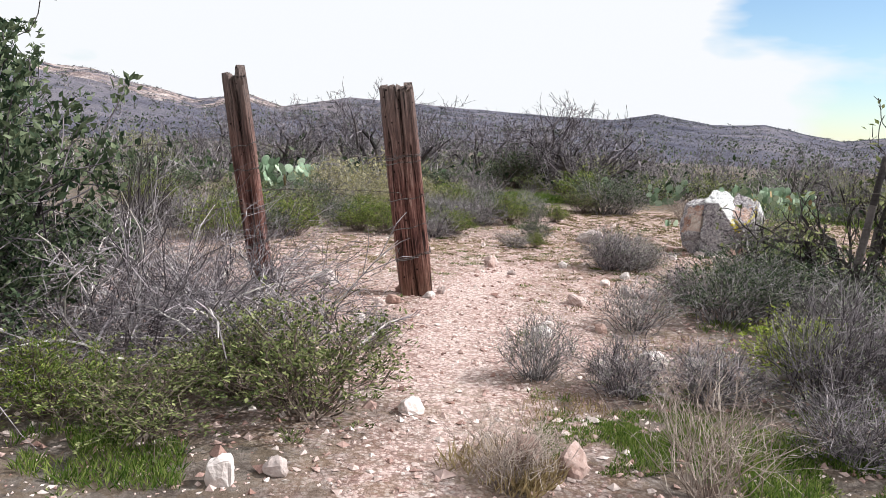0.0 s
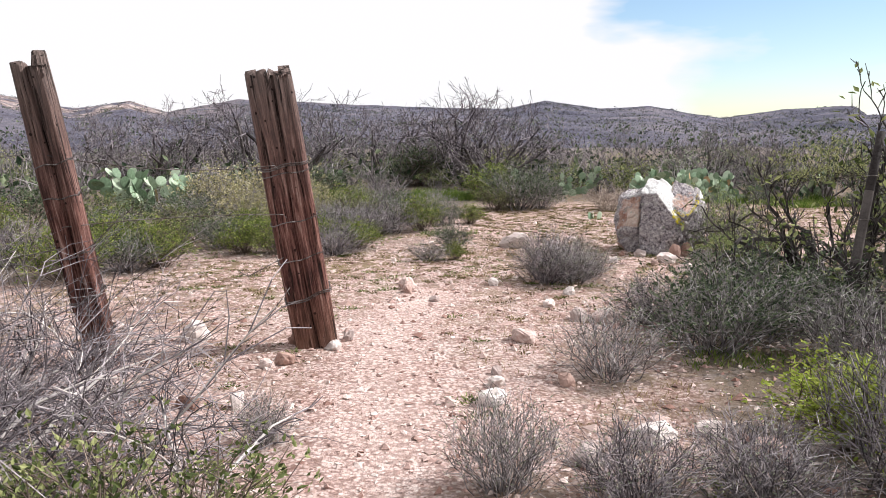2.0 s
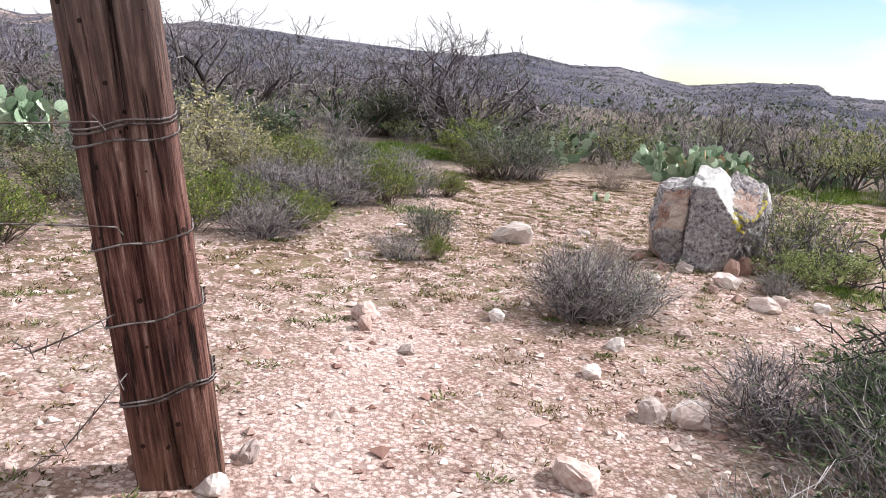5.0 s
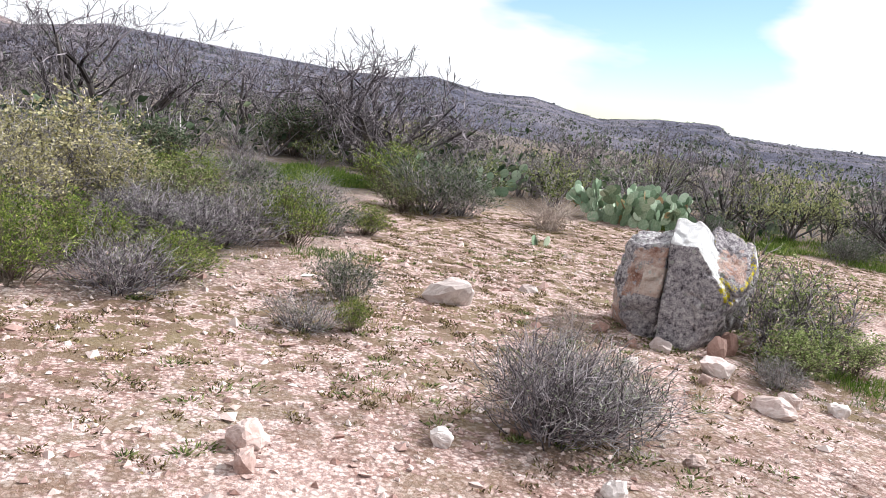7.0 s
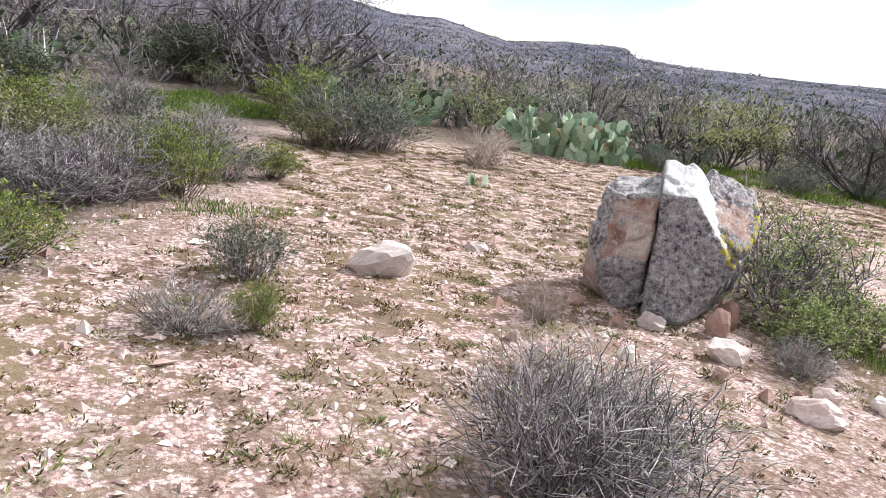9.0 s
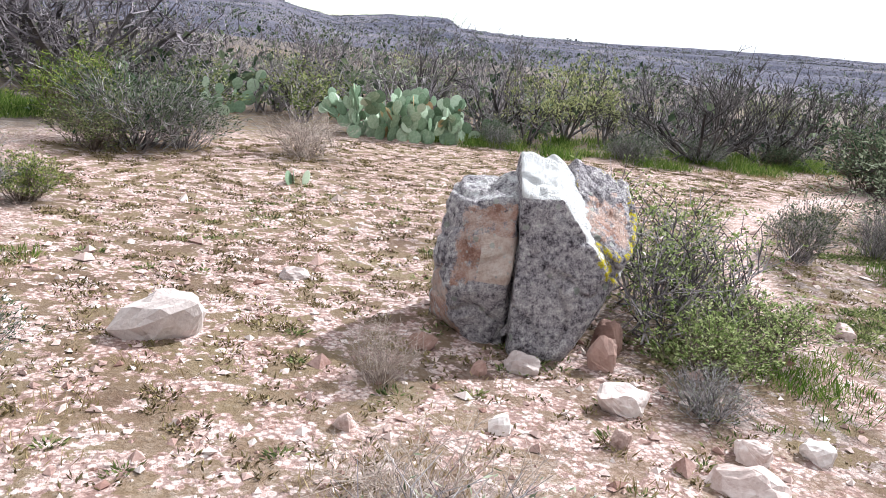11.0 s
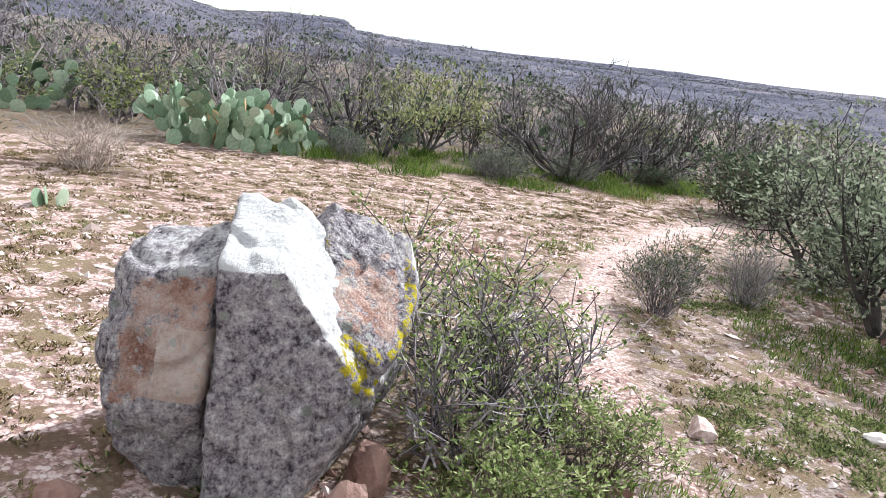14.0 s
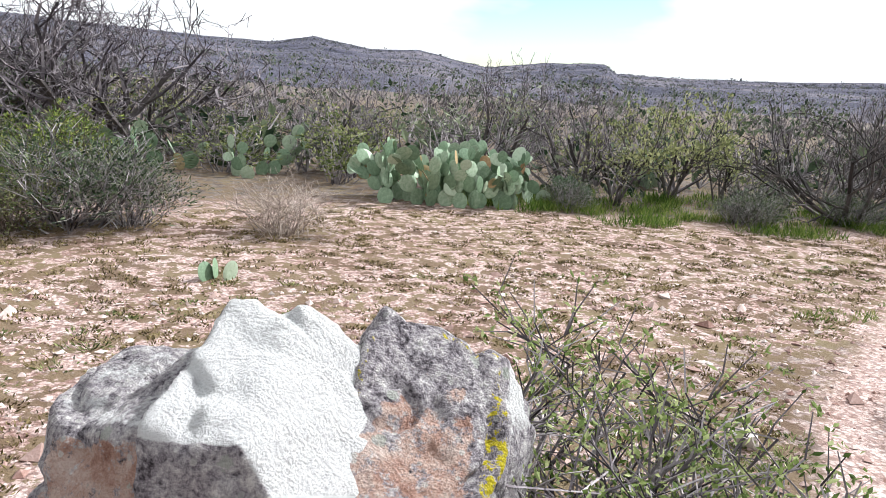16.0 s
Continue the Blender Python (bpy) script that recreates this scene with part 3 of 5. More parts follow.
P1, P1T = (-1.45, 6.45, -0.05), (-1.67, 6.21, 1.73)
P2, P2T = (-0.205, 6.72, -0.05), (-0.455, 6.6, 1.71)
fence_post("weathered split railway-tie post wound with rusty wire", P2, P2T, 0.138, 0.10, 8, [(1.2, 0.01, 2), (1.16, 0.004, 1), (0.86, 0.01, 1), (0.62, 0.02, 1), (0.36, 0.03, 2)], 3)
fence_post("leaning weathered timber post beside dead brush", P1, P1T, 0.086, 0.085, 4, [(1.25, 0.01, 1), (1.06, 0.0, 1), (0.72, 0.02, 1), (0.45, 0.03, 2), (0.25, -0.02, 1)], 11)

# ---- plants ----
def shrub_geo(seed, w, h, stems, twigs, r, upright=0.5, wander=0.25, hollow=0.0, twig=0.16):
    """Stems that fan out of one root and fork into twigs. Gives segments and twig ends with their directions."""
    rng = np.random.default_rng(seed)
    segs, tips, ways = [], [], []
    for _ in range(stems):
        a = rng.random() * 2 * math.pi
        spread = math.sqrt(rng.random()) * (1 - hollow) + hollow
        reach = np.array([math.cos(a) * w * 0.5 * spread, math.sin(a) * w * 0.5 * spread, h * (1 - 0.85 * spread ** 2.2 * (1 - 0.8 * upright)) * (0.75 + 0.3 * rng.random())])
        p = np.array([math.cos(a), math.sin(a), 0]) * w * 0.22 * spread * rng.random()
        p[2] = -0.02
        n = 4
        pts = [p]
        for k in range(1, n + 1):
            f = k / n
            bend = np.array([reach[0] * f, reach[1] * f, reach[2] * f ** (0.75 + 0.5 * (1 - upright))])
            pts.append(p * (1 - f) + bend + rng.normal(size=3) * wander * h * 0.12 * (k < n or 1))
        for k in range(n):
            segs.append((*pts[k], *pts[k + 1], r * (1 - k / n * 0.7), r * (1 - (k + 1) / n * 0.7)))
        tips.append(pts[-1])
        ways.append(pts[-1] - pts[-2])
        for _ in range(twigs):
            f = 0.3 + 0.7 * rng.random()
            k = min(n - 1, int(f * n))
            q = pts[k] + (pts[k + 1] - pts[k]) * (f * n - k)
            d = unit(unit(pts[k + 1] - pts[k]) * (0.6 + upright) + rng.normal(size=3) * 0.65 + np.array([0, 0, 0.35]))
            ln = h * (twig + (twig + 0.04) * rng.random())
            mid = q + d * ln * 0.5
            end = mid + unit(d + rng.normal(size=3) * 0.35) * ln * 0.5
            segs += [(*q, *mid, r * 0.45, r * 0.36), (*mid, *end, r * 0.36, r * 0.2)]
            tips += [mid, end]
            ways += [d, end - mid]
    return np.array(segs), np.array(tips), np.array(ways), rng


def plant(name, label, category, geo, twig_mat, leaf_mat=None, leaves=0, size=(0.02, 0.007), leaf_name="foliage", cluster=0.03, up=0.5, sides=3, group="", stem_mat=None):
    segs, tips, ways, rng = geo[:4]
    root = thing(name, label, category, group)
    thick = segs[:, 6] > segs[:, 6].max() * (0.3 if category == "tree" else 0.62)
    if category == "tree":
        for k in range(geo[4].max() + 1):
            own = thick & (geo[4] == k)
            if own.any():
                v, q = segments(segs[own], sides + 2)
                part("stem", quads_mesh("stem", v, q, stem_mat or twig_mat), root)
    else:
        v, q = segments(segs[thick], sides)
        tagged(part("woody_base", quads_mesh("woody_base", v, q, twig_mat), root), kind="stuff")
    v, q = segments(segs[~thick], sides)
    tagged(part("crown", quads_mesh("crown", v, q, twig_mat), root), kind="stuff")
    if leaves:
        i = rng.integers(0, len(tips), leaves)
        p = tips[i] + np.clip(rng.normal(size=(leaves, 3)), -1.3, 1.3) * cluster * 0.8
        p[:, 2] = np.maximum(p[:, 2], 0.01)
        d = unit(ways[i]) * up + rng.normal(size=(leaves, 3)) * 0.6 + np.array([0, 0, 0.3])
        v, q = blades(p, d, size[0] * (0.6 + 0.8 * rng.random(leaves)), size[1] * (0.7 + 0.6 * rng.random(leaves)), rng)
        tagged(part(leaf_name, quads_mesh(leaf_name, v, q, leaf_mat), root), kind="stuff")
    return root


def mesquite_geo(seed, stems, depth, r, lean=0.6, angle=48, twigs=3, thin=0.0016, kink=0.15):
    """Stems from one root that fork again and again into a crown, 1 m wide and high, of fine twigs."""
    rng = np.random.default_rng(seed)
    segs, tips, ways, owner = [], [], [], []

    def limb(p, d, ln, r, level, who):
        n = 5 if level == 0 else 4
        for k in range(1, n + 1):
            d = unit(d + rng.normal(size=3) * kink + np.array([0, 0, 0.05]))
            q = p + d * ln / n
            segs.append((*p, *q, r, max(thin, r * 0.87)))
            owner.append(who)
            p, r = q, max(thin, r * 0.87)
            if level < depth and (k > 1 or level > 0):
                a = radians(angle) * rng.uniform(0.6, 1.25)
                side = unit(np.cross(d, rng.normal(size=3)))
                limb(p, unit(d * math.cos(a) + side * math.sin(a)), ln * rng.uniform(0.45, 0.72), r * 0.6, level + 1, who)
        tips.append(p)
        ways.append(d)
        if level == depth:
            for _ in range(twigs):
                e = unit(d + rng.normal(size=3) * 0.55)
                q = p - d * ln * rng.random()
                t = q + e * ln * rng.uniform(0.25, 0.6)
                segs.append((*q, *t, thin, thin * 0.5))
                owner.append(-1)
                tips.append(t)
                ways.append(e)

    for k in range(stems):
        a = 2 * math.pi * (k + 0.6 * rng.random()) / stems
        out = lean * rng.uniform(0.5, 1.3)
        limb(np.array([math.cos(a) * 0.03, math.sin(a) * 0.03, -0.04]), unit(np.array([math.cos(a) * out, math.sin(a) * out, 1.0])), rng.uniform(0.4, 0.6), r * rng.uniform(0.7, 1.1), 0, k)
    segs, tips = np.array(segs), np.array(tips)
    high, wide = np.percentile(tips[:, 2], 99.5), np.percentile(np.abs(tips[:, :2]), 98) * 2
    fit = np.array([1 / wide, 1 / wide, 1 / high])
    segs[:, 0:3] *= fit
    segs[:, 3:6] *= fit
    segs[:, 2], segs[:, 5] = np.maximum(segs[:, 2], -0.03), np.maximum(segs[:, 5], 0.02)
    return segs, tips * fit, np.array(ways), rng, np.array(owner)


# stock plants, each about 1 m across and 1 m high before it is stretched, kept as the first of its kind
STOCK, PLANTED = {}, []


def stock(key, make):
    STOCK[key] = (make, [])


def put(key, x, y, w, h, turn=None, label=""):
    """Builds the first of a kind where it stands; later ones are copies."""
    make, made = STOCK[key]
    PLANTED.append((x, y, w))
    turn = (x * 137 + y * 71) % 360 if turn is None else turn
    m = Matrix.Translation((x, y, gz(x, y) - 0.01)) @ pose(0, 0, 0, 0, 0, turn) @ Matrix.Diagonal((w, w, h, 1))
    if made:
        c = copy_thing(made[0], Matrix.Identity(4))
    else:
        c = make()
        made.append(c)
    c.matrix_basis = m
    if label:
        c["label"] = label
    return c


stock("grey", lambda: plant("grey_shrub", "dormant grey twiggy desert shrub on gravel", "shrub", shrub_geo(1, 1, 1, 95, 7, 0.0055, 0.5), M_GREY, M_LEAF_GREY, 900, (0.035, 0.009)))
stock("grey2", lambda: plant("grey_shrub", "dormant grey twiggy desert shrub on gravel", "shrub", shrub_geo(2, 1, 1, 65, 8, 0.006, 0.35), M_GREY, M_LEAF_GREY, 500, (0.035, 0.009)))
stock("purple", lambda: plant("purple_grey_shrub", "dense purplish-grey leafless twiggy shrub", "shrub", shrub_geo(3, 1, 1, 105, 8, 0.0058, 0.35), M_PURPLE, M_LEAF_GREY, 700, (0.03, 0.01)))
stock("straw", lambda: plant("straw_shrub", "dry straw-coloured upright twiggy shrub", "shrub", shrub_geo(4, 1, 1, 90, 6, 0.0045, 0.75, 0.5), M_STRAW))
stock("sticks", lambda: plant("dry_stick_shrub", "sparse dry shrub of long pale upright sticks", "shrub", shrub_geo(5, 1, 1, 64, 6, 0.004, 0.85, 0.4), M_STRAW))
stock("green", lambda: plant("green_shrub", "low shrub with bright green narrow leaves", "shrub", shrub_geo(6, 1, 1, 60, 7, 0.007, 0.5), M_BROWN, M_LEAF_GREEN, 4200, (0.055, 0.013), up=1.0))
stock("olive", lambda: plant("olive_shrub", "bushy shrub with small olive-green leaves", "shrub", shrub_geo(7, 1, 1, 50, 8, 0.007, 0.45), M_BROWN, M_LEAF_OLIVE, 3600, (0.036, 0.017), up=0.8))
stock("airy", lambda: plant("airy_shrub", "open shrub with small pale green leaves on dark stems", "shrub", shrub_geo(17, 1, 1, 22, 9, 0.009, 0.45, 0.7), M_PURPLE, M_LEAF_BUD, 1500, (0.03, 0.014), up=0.6, cluster=0.02))
stock("posy", lambda: plant("leafy_shrub", "low shrub thick with pale green leaves and buds", "shrub", shrub_geo(18, 1, 1, 34, 8, 0.009, 0.6, 0.5), M_BROWN, M_LEAF_BUD, 3000, (0.05, 0.02), up=0.9, cluster=0.03))
stock("greygreen", lambda: plant("grey_green_shrub", "grey-green shrub with fine leaves and bare twigs", "shrub", shrub_geo(8, 1, 1, 70, 7, 0.006, 0.5), M_GREY, M_LEAF_DARK, 2600, (0.05, 0.012), up=1.0))
stock("cream", lambda: plant("cream_shrub", "rounded shrub with cream-yellow dry flower heads", "shrub", shrub_geo(9, 1, 1, 60, 8, 0.006, 0.4), M_GREY, M_LEAF_CREAM, 3000, (0.035, 0.022), "bloom"))
stock("lime", lambda: plant("lime_shrub", "low spreading shrub with yellow-green leaves", "shrub", shrub_geo(10, 1, 1, 50, 8, 0.008, 0.35), M_BROWN, M_LEAF_LIME, 3000, (0.06, 0.024), up=0.7))
stock("dark", lambda: plant("dark_evergreen_shrub", "dense dark green evergreen shrub", "shrub", shrub_geo(11, 1, 1, 50, 8, 0.009, 0.4), M_BROWN, M_LEAF_DARK, 4200, (0.05, 0.02), cluster=0.05))
stock("tree_a", lambda: plant("mesquite_tree", "bare multi-stemmed mesquite tree with tangled dark branches", "tree", mesquite_geo(21, 8, 3, 0.021, 1.1, 60, 4, 0.0015, 0.22), M_BARK, stem_mat=M_DARKBARK))
stock("tree_b", lambda: plant("mesquite_tree", "bare mesquite tree with spreading grey twigs", "tree", mesquite_geo(22, 5, 3, 0.022, 0.6, 58, 4, 0.0015, 0.2), M_BARK, stem_mat=M_DARKBARK))
stock("tree_c", lambda: plant("mesquite_tree", "bare dark mesquite with long fanned stems", "tree", mesquite_geo(23, 12, 2, 0.014, 1.5, 40, 5, 0.0018, 0.13), M_DARKBARK, stem_mat=M_DARKBARK))
stock("tree_leaf", lambda: plant("budding_mesquite_tree", "mesquite bush with pale yellow-green new leaves", "tree", mesquite_geo(24, 4, 2, 0.02, 0.5, 45, 3, 0.0022, 0.15), M_DARKBARK, M_LEAF_CREAM2, 950, (0.042, 0.02), cluster=0.03))
stock("tree_grey", lambda: plant("grey_leaved_tree", "large shrub with grey-green small leaves and dark twigs", "tree", mesquite_geo(25, 9, 3, 0.015, 1.5, 55, 1, 0.0018, 0.18), M_DARKBARK, M_LEAF_GREY, 5200, (0.028, 0.014), cluster=0.022))
stock("tree_right", lambda: plant("leaning_mesquite_tree", "leaning mesquite with dark tangled limbs and new green leaves", "tree", mesquite_geo(27, 6, 3, 0.034, 1.2, 55, 2, 0.002, 0.2), M_DARKBARK, M_LEAF_OLIVE, 900, (0.03, 0.014), cluster=0.02))
stock("tree_dark", lambda: plant("evergreen_tree", "dense dark-leaved evergreen tree behind dead brush", "tree", mesquite_geo(26, 6, 3, 0.022, 0.6, 50, 1, 0.0018, 0.16), M_BARK, M_LEAF_DARK, 11000, (0.026, 0.014), cluster=0.022))

# entry: beside the trail before the posts
put("olive", -1.3, 3.4, 0.8, 0.36, label="low dull green shrub beside the trail")
put("green", -1.75, 3.5, 0.6, 0.36)
put("olive", -0.62, 3.75, 0.9, 0.55, label="olive-green bush with a dark twiggy base")
put("olive", -1.0, 3.9, 0.65, 0.42)
put("tree_dark", -2.75, 4.45, 2.2, 2.1)
put("tree_c", -3.0, 7.4, 1.5, 1.2)
put("grey", 0.58, 4.5, 0.5, 0.4)
put("grey2", 1.48, 5.85, 0.68, 0.42)
put("purple", 1.05, 4.3, 0.6, 0.34)
put("purple", 1.55, 4.3, 0.65, 0.36)
put("purple", 2.2, 4.3, 0.8, 0.72)
put("sticks", 1.1, 3.0, 0.75, 0.5)
put("lime", 2.25, 4.85, 0.68, 0.38)
put("greygreen", 2.3, 6.3, 1.0, 0.55)
put("grey", 2.08, 8.75, 0.9, 0.42)
put("straw", 0.32, 3.05, 0.5, 0.3)
put("grey", -0.4, 5.1, 0.32, 0.26)
put("tree_right", 4.0, 7.3, 2.4, 1.8)
put("tree_right", 4.3, 6.6, 2.2, 1.7, 100)
put("greygreen", 2.75, 6.6, 1.2, 0.58)
put("greygreen", 3.4, 7.0, 1.2, 0.55)
put("grey", 3.0, 5.9, 0.9, 0.5)
put("tree_dark", -2.5, 4.15, 1.4, 1.15)
put("tree_dark", -3.2, 5.1, 1.8, 1.7)
put("green", 3.0, 17.6, 1.2, 0.7)
put("grey", 2.9, 7.0, 0.9, 0.5)
put("purple", 2.85, 4.9, 0.8, 0.5)
# this shrub and the next are unseen, added to shade the ground leftwards
put("purple", 2.75, 3.75, 1.0, 0.85)
put("greygreen", 3.3, 4.4, 1.2, 1.0)
put("purple", 1.95, 3.5, 0.7, 0.35)
put("greygreen", 3.4, 5.3, 1.0, 0.6)
# beyond the posts, at the edge of the clearing
put("purple", -0.05, 12.35, 1.0, 0.46, label="wide mound of purplish-grey twigs")
put("purple", 0.5, 12.4, 1.0, 0.48)
put("green", 1.05, 12.6, 0.65, 0.48)
put("greygreen", 1.45, 13.3, 0.6, 0.36)
put("purple", -0.15, 10.6, 0.75, 0.37)
put("green", 0.12, 10.95, 0.6, 0.33)
put("green", -0.75, 10.7, 0.7, 0.4)
put("greygreen", 1.25, 10.8, 0.5, 0.32)
put("green", 1.17, 10.1, 0.22, 0.2)
put("grey2", 0.88, 10.1, 0.5, 0.24)
put("greygreen", 3.1, 15.75, 1.5, 0.78)
put("olive", 2.7, 15.6, 0.8, 0.5)
put("straw", 4.68, 15.35, 1.0, 0.45)
put("cream", -1.05, 14.1, 1.5, 0.9)
put("cream", -0.5, 13.6, 0.9, 0.6)
put("green", -0.45, 14.0, 0.75, 0.45)
put("green", 0.0, 15.1, 0.9, 0.42)
put("dark", 1.95, 21.7, 1.7, 1.1)
put("tree_a", 3.2, 20.9, 4.6, 2.5)
put("tree_a", 3.6, 21.2, 3.8, 2.0, 130)
put("tree_b", 1.05, 25.4, 3.0, 2.2)
put("tree_a", -1.6, 22.4, 4.4, 2.6, 200)
put("tree_a", -4.6, 22.5, 4.0, 2.1, 50)
put("tree_b", -0.4, 26.5, 3.2, 2.1, 120)
put("tree_b", 2.4, 27.5, 3.4, 2.1, 220)
put("tree_b", -3.2, 25.8, 3.6, 2.2, 20)
put("tree_b", -7.0, 25.0, 3.6, 2.0, 90)
put("purple", 0.22, 12.2, 0.9, 0.4)
put("purple", -0.35, 12.25, 0.7, 0.36)
put("green", -0.5, 11.4, 0.7, 0.4)
put("olive", 0.1, 13.4, 0.9, 0.5)
put("greygreen", 0.85, 13.7, 0.9, 0.48)
put("green", 1.85, 13.5, 0.5, 0.3)
put("cream", -1.3, 12.9, 1.0, 0.6)
put("grey", 1.5, 14.7, 0.8, 0.45)
put("green", -1.15, 10.75, 0.6, 0.36)
put("greygreen", -2.2, 9.75, 0.8, 0.4)
put("green", -2.6, 9.35, 0.9, 0.48)
put("green", -1.95, 10.0, 0.75, 0.45)
put("greygreen", -1.45, 11.3, 0.8, 0.42)
put("green", -2.5, 10.6, 0.9, 0.48)
put("olive", -2.0, 11.9, 0.9, 0.5)
put("greygreen", -2.9, 11.7, 1.0, 0.5)
put("green", -1.2, 12.0, 0.7, 0.4)
put("purple", -3.4, 10.2, 1.0, 0.5)
put("grey", -3.6, 9.0, 0.9, 0.45)
put("olive", -3.4, 13.2, 1.0, 0.55)
put("greygreen", -2.3, 13.6, 1.0, 0.5)
put("cream", -2.1, 15.2, 1.3, 0.75)
put("grey", -1.0, 16.6, 1.0, 0.55)
put("green", -4.4, 12.0, 1.0, 0.5)
put("purple", 0.75, 16.6, 0.9, 0.5)
put("dark", -0.5, 17.6, 1.0, 0.6)
put("greygreen", 8.1, 16.5, 0.6, 0.4)
put("grey", 9.8, 15.75, 0.6, 0.35)
put("greygreen", 11.3, 15.5, 0.7, 0.4)
put("dark", 12.9, 15.2, 0.7, 0.4)
put("purple", 2.25, 7.15, 0.8, 0.36)
put("greygreen", 2.75, 7.05, 0.8, 0.42)
# round the boulder
put("posy", 4.08, 9.85, 0.5, 0.3, label="small-leaved green bush at the boulder's foot")
put("posy", 4.6, 9.9, 0.55, 0.3, label="small-leaved green bush at the boulder's foot")
put("purple", 1.84, 8.7, 0.74, 0.5, label="large grey twiggy shrub with a dark heart")
put("grey2", 2.3, 8.9, 0.5, 0.26)
put("sticks", 2.28, 9.3, 0.7, 0.28)
put("greygreen", 3.55, 15.7, 0.9, 0.6)
put("straw", 2.66, 10.25, 0.32, 0.26)
put("airy", 4.3, 10.3, 0.8, 0.62)
put("airy", 4.7, 10.5, 0.9, 0.66)
put("airy", 4.5, 10.9, 0.9, 0.72)
put("tree_c", 4.5, 10.2, 0.8, 0.5, label="thin dark bare stems of a bush beside the boulder")
put("grey", 3.75, 9.55, 0.4, 0.2)
# beyond the trail
put("greygreen", 6.85, 11.1, 0.55, 0.5)
put("grey", 7.8, 11.0, 0.5, 0.46)
put("dark", 12.4, 13.4, 1.6, 0.95, label="broad rounded dark shrub at the trail's bend")
put("dark", 13.5, 13.5, 1.5, 0.9)
put("tree_grey", 8.3, 10.2, 1.9, 1.5)
put("tree_grey", 9.6, 11.2, 2.0, 1.3)
put("tree_grey", 7.6, 8.7, 1.7, 1.2)
# two trees mostly out of view, added to throw shade towards the trail
put("tree_grey", 8.5, 9.1, 2.0, 1.7)
put("tree_grey", 8.2, 7.9, 1.9, 1.7)
put("tree_c", 11.5, 15.7, 3.3, 1.7, 20, "wide bare dark mesquite fanning from a low base in grass")
put("tree_c", 13.3, 15.8, 2.5, 1.45, 140)
put("tree_leaf", 9.95, 17.1, 1.4, 1.4)
put("tree_leaf", 9.0, 16.9, 1.2, 1.25, 80)
put("tree_leaf", 10.6, 16.9, 1.0, 1.1, 200)
put("tree_b", 8.7, 17.3, 1.7, 1.6)
put("tree_b", 8.0, 18.3, 1.8, 1.7, 70)
put("tree_b", 6.4, 19.0, 1.6, 1.5, 160)
put("tree_c", 15.3, 16.6, 2.6, 1.6, 75)
put("tree_c", 17.3, 16.2, 2.6, 1.7, 250)
put("tree_b", 12.4, 17.8, 1.9, 1.5, 300)
put("tree_b", 14.6, 18.3, 2.0, 1.6, 30)
put("greygreen", 9.85, 15.5, 0.8, 0.45)

# ---- boulder and rocks ----
# each block of the boulder is bounded by facets: the way a facet faces, and a point on it
LEFT_BLOCK = {
    "top": ((-0.228, -0.234, 0.945), (-0.42, -0.136, 0.695)), "face": ((-0.28, -0.93, 0.244), (-0.283, -0.325, 0.344)), "foot": ((-0.1, -0.96, -0.25), (-0.23, -0.325, 0.34)),
    "corner": ((-0.85, -0.5, 0.2), (-0.438, -0.211, 0.55)), "flank": ((-0.92, -0.3, -0.2), (-0.472, -0.18, 0.25)), "keel": ((-0.6, -0.3, -0.74), (-0.325, -0.25, 0.047)),
    "inner": ((0.97, -0.25, 0.0), (-0.178, -0.32, 0.4)), "side": ((-0.96, 0.25, 0.12), (-0.465, 0.1, 0.4)), "crest": ((-0.1, 0.7, 0.7), (-0.25, 0.05, 0.795)), "back": ((-0.2, 0.95, 0.2), (-0.25, 0.34, 0.4)), "base": ((0, 0, -1), (0, 0, -0.06))}
MAIN_BLOCK = {
    "slab": ((0.0, -0.42, 0.91), (-0.143, -0.289, 0.741)), "rib": ((0.738, -0.285, 0.61), (0.042, -0.267, 0.709)), "face": ((0.1, -0.98, 0.15), (-0.143, -0.295, 0.735)),
    "turn": ((0.6, -0.78, 0.05), (0.215, -0.29, 0.4)), "under": ((0.85, -0.3, -0.38), (0.282, -0.2, 0.323)), "keel": ((0.0, -0.55, -0.83), (0.0, -0.35, 0.03)), "heel": ((0.6, -0.4, -0.7), (0.174, -0.3, 0.088)),
    "inner": ((-1.0, 0.0, -0.02), (-0.166, -0.2, 0.5)), "crest": ((0.0, 0.8, 0.6), (0.0, 0.07, 0.886)), "back": ((0.0, 0.97, 0.2), (0.0, 0.36, 0.4)), "side": ((1, 0, 0), (0.34, 0.1, 0.4)), "base": ((0, 0, -1), (0, 0, -0.06))}
RIGHT_BLOCK = {
    "face": ((0.347, -0.55, 0.757), (0.104, 0.14, 0.842)), "side": ((0.9, -0.1, 0.4), (0.4, 0.135, 0.705)), "edge": ((0.97, -0.2, -0.15), (0.41, 0.0, 0.6)), "under": ((0.85, -0.35, -0.38), (0.33, -0.209, 0.485)),
    "front": ((0.1, -0.98, 0.0), (0.3, -0.22, 0.4)), "crest": ((0.15, 0.75, 0.66), (0.2, 0.2, 0.852)), "back": ((0.1, 0.97, 0.2), (0.2, 0.4, 0.4)), "inner": ((-0.85, -0.2, 0.45), (0.115, 0.12, 0.825)), "base": ((0, 0, -1), (0, 0, 0.1))}


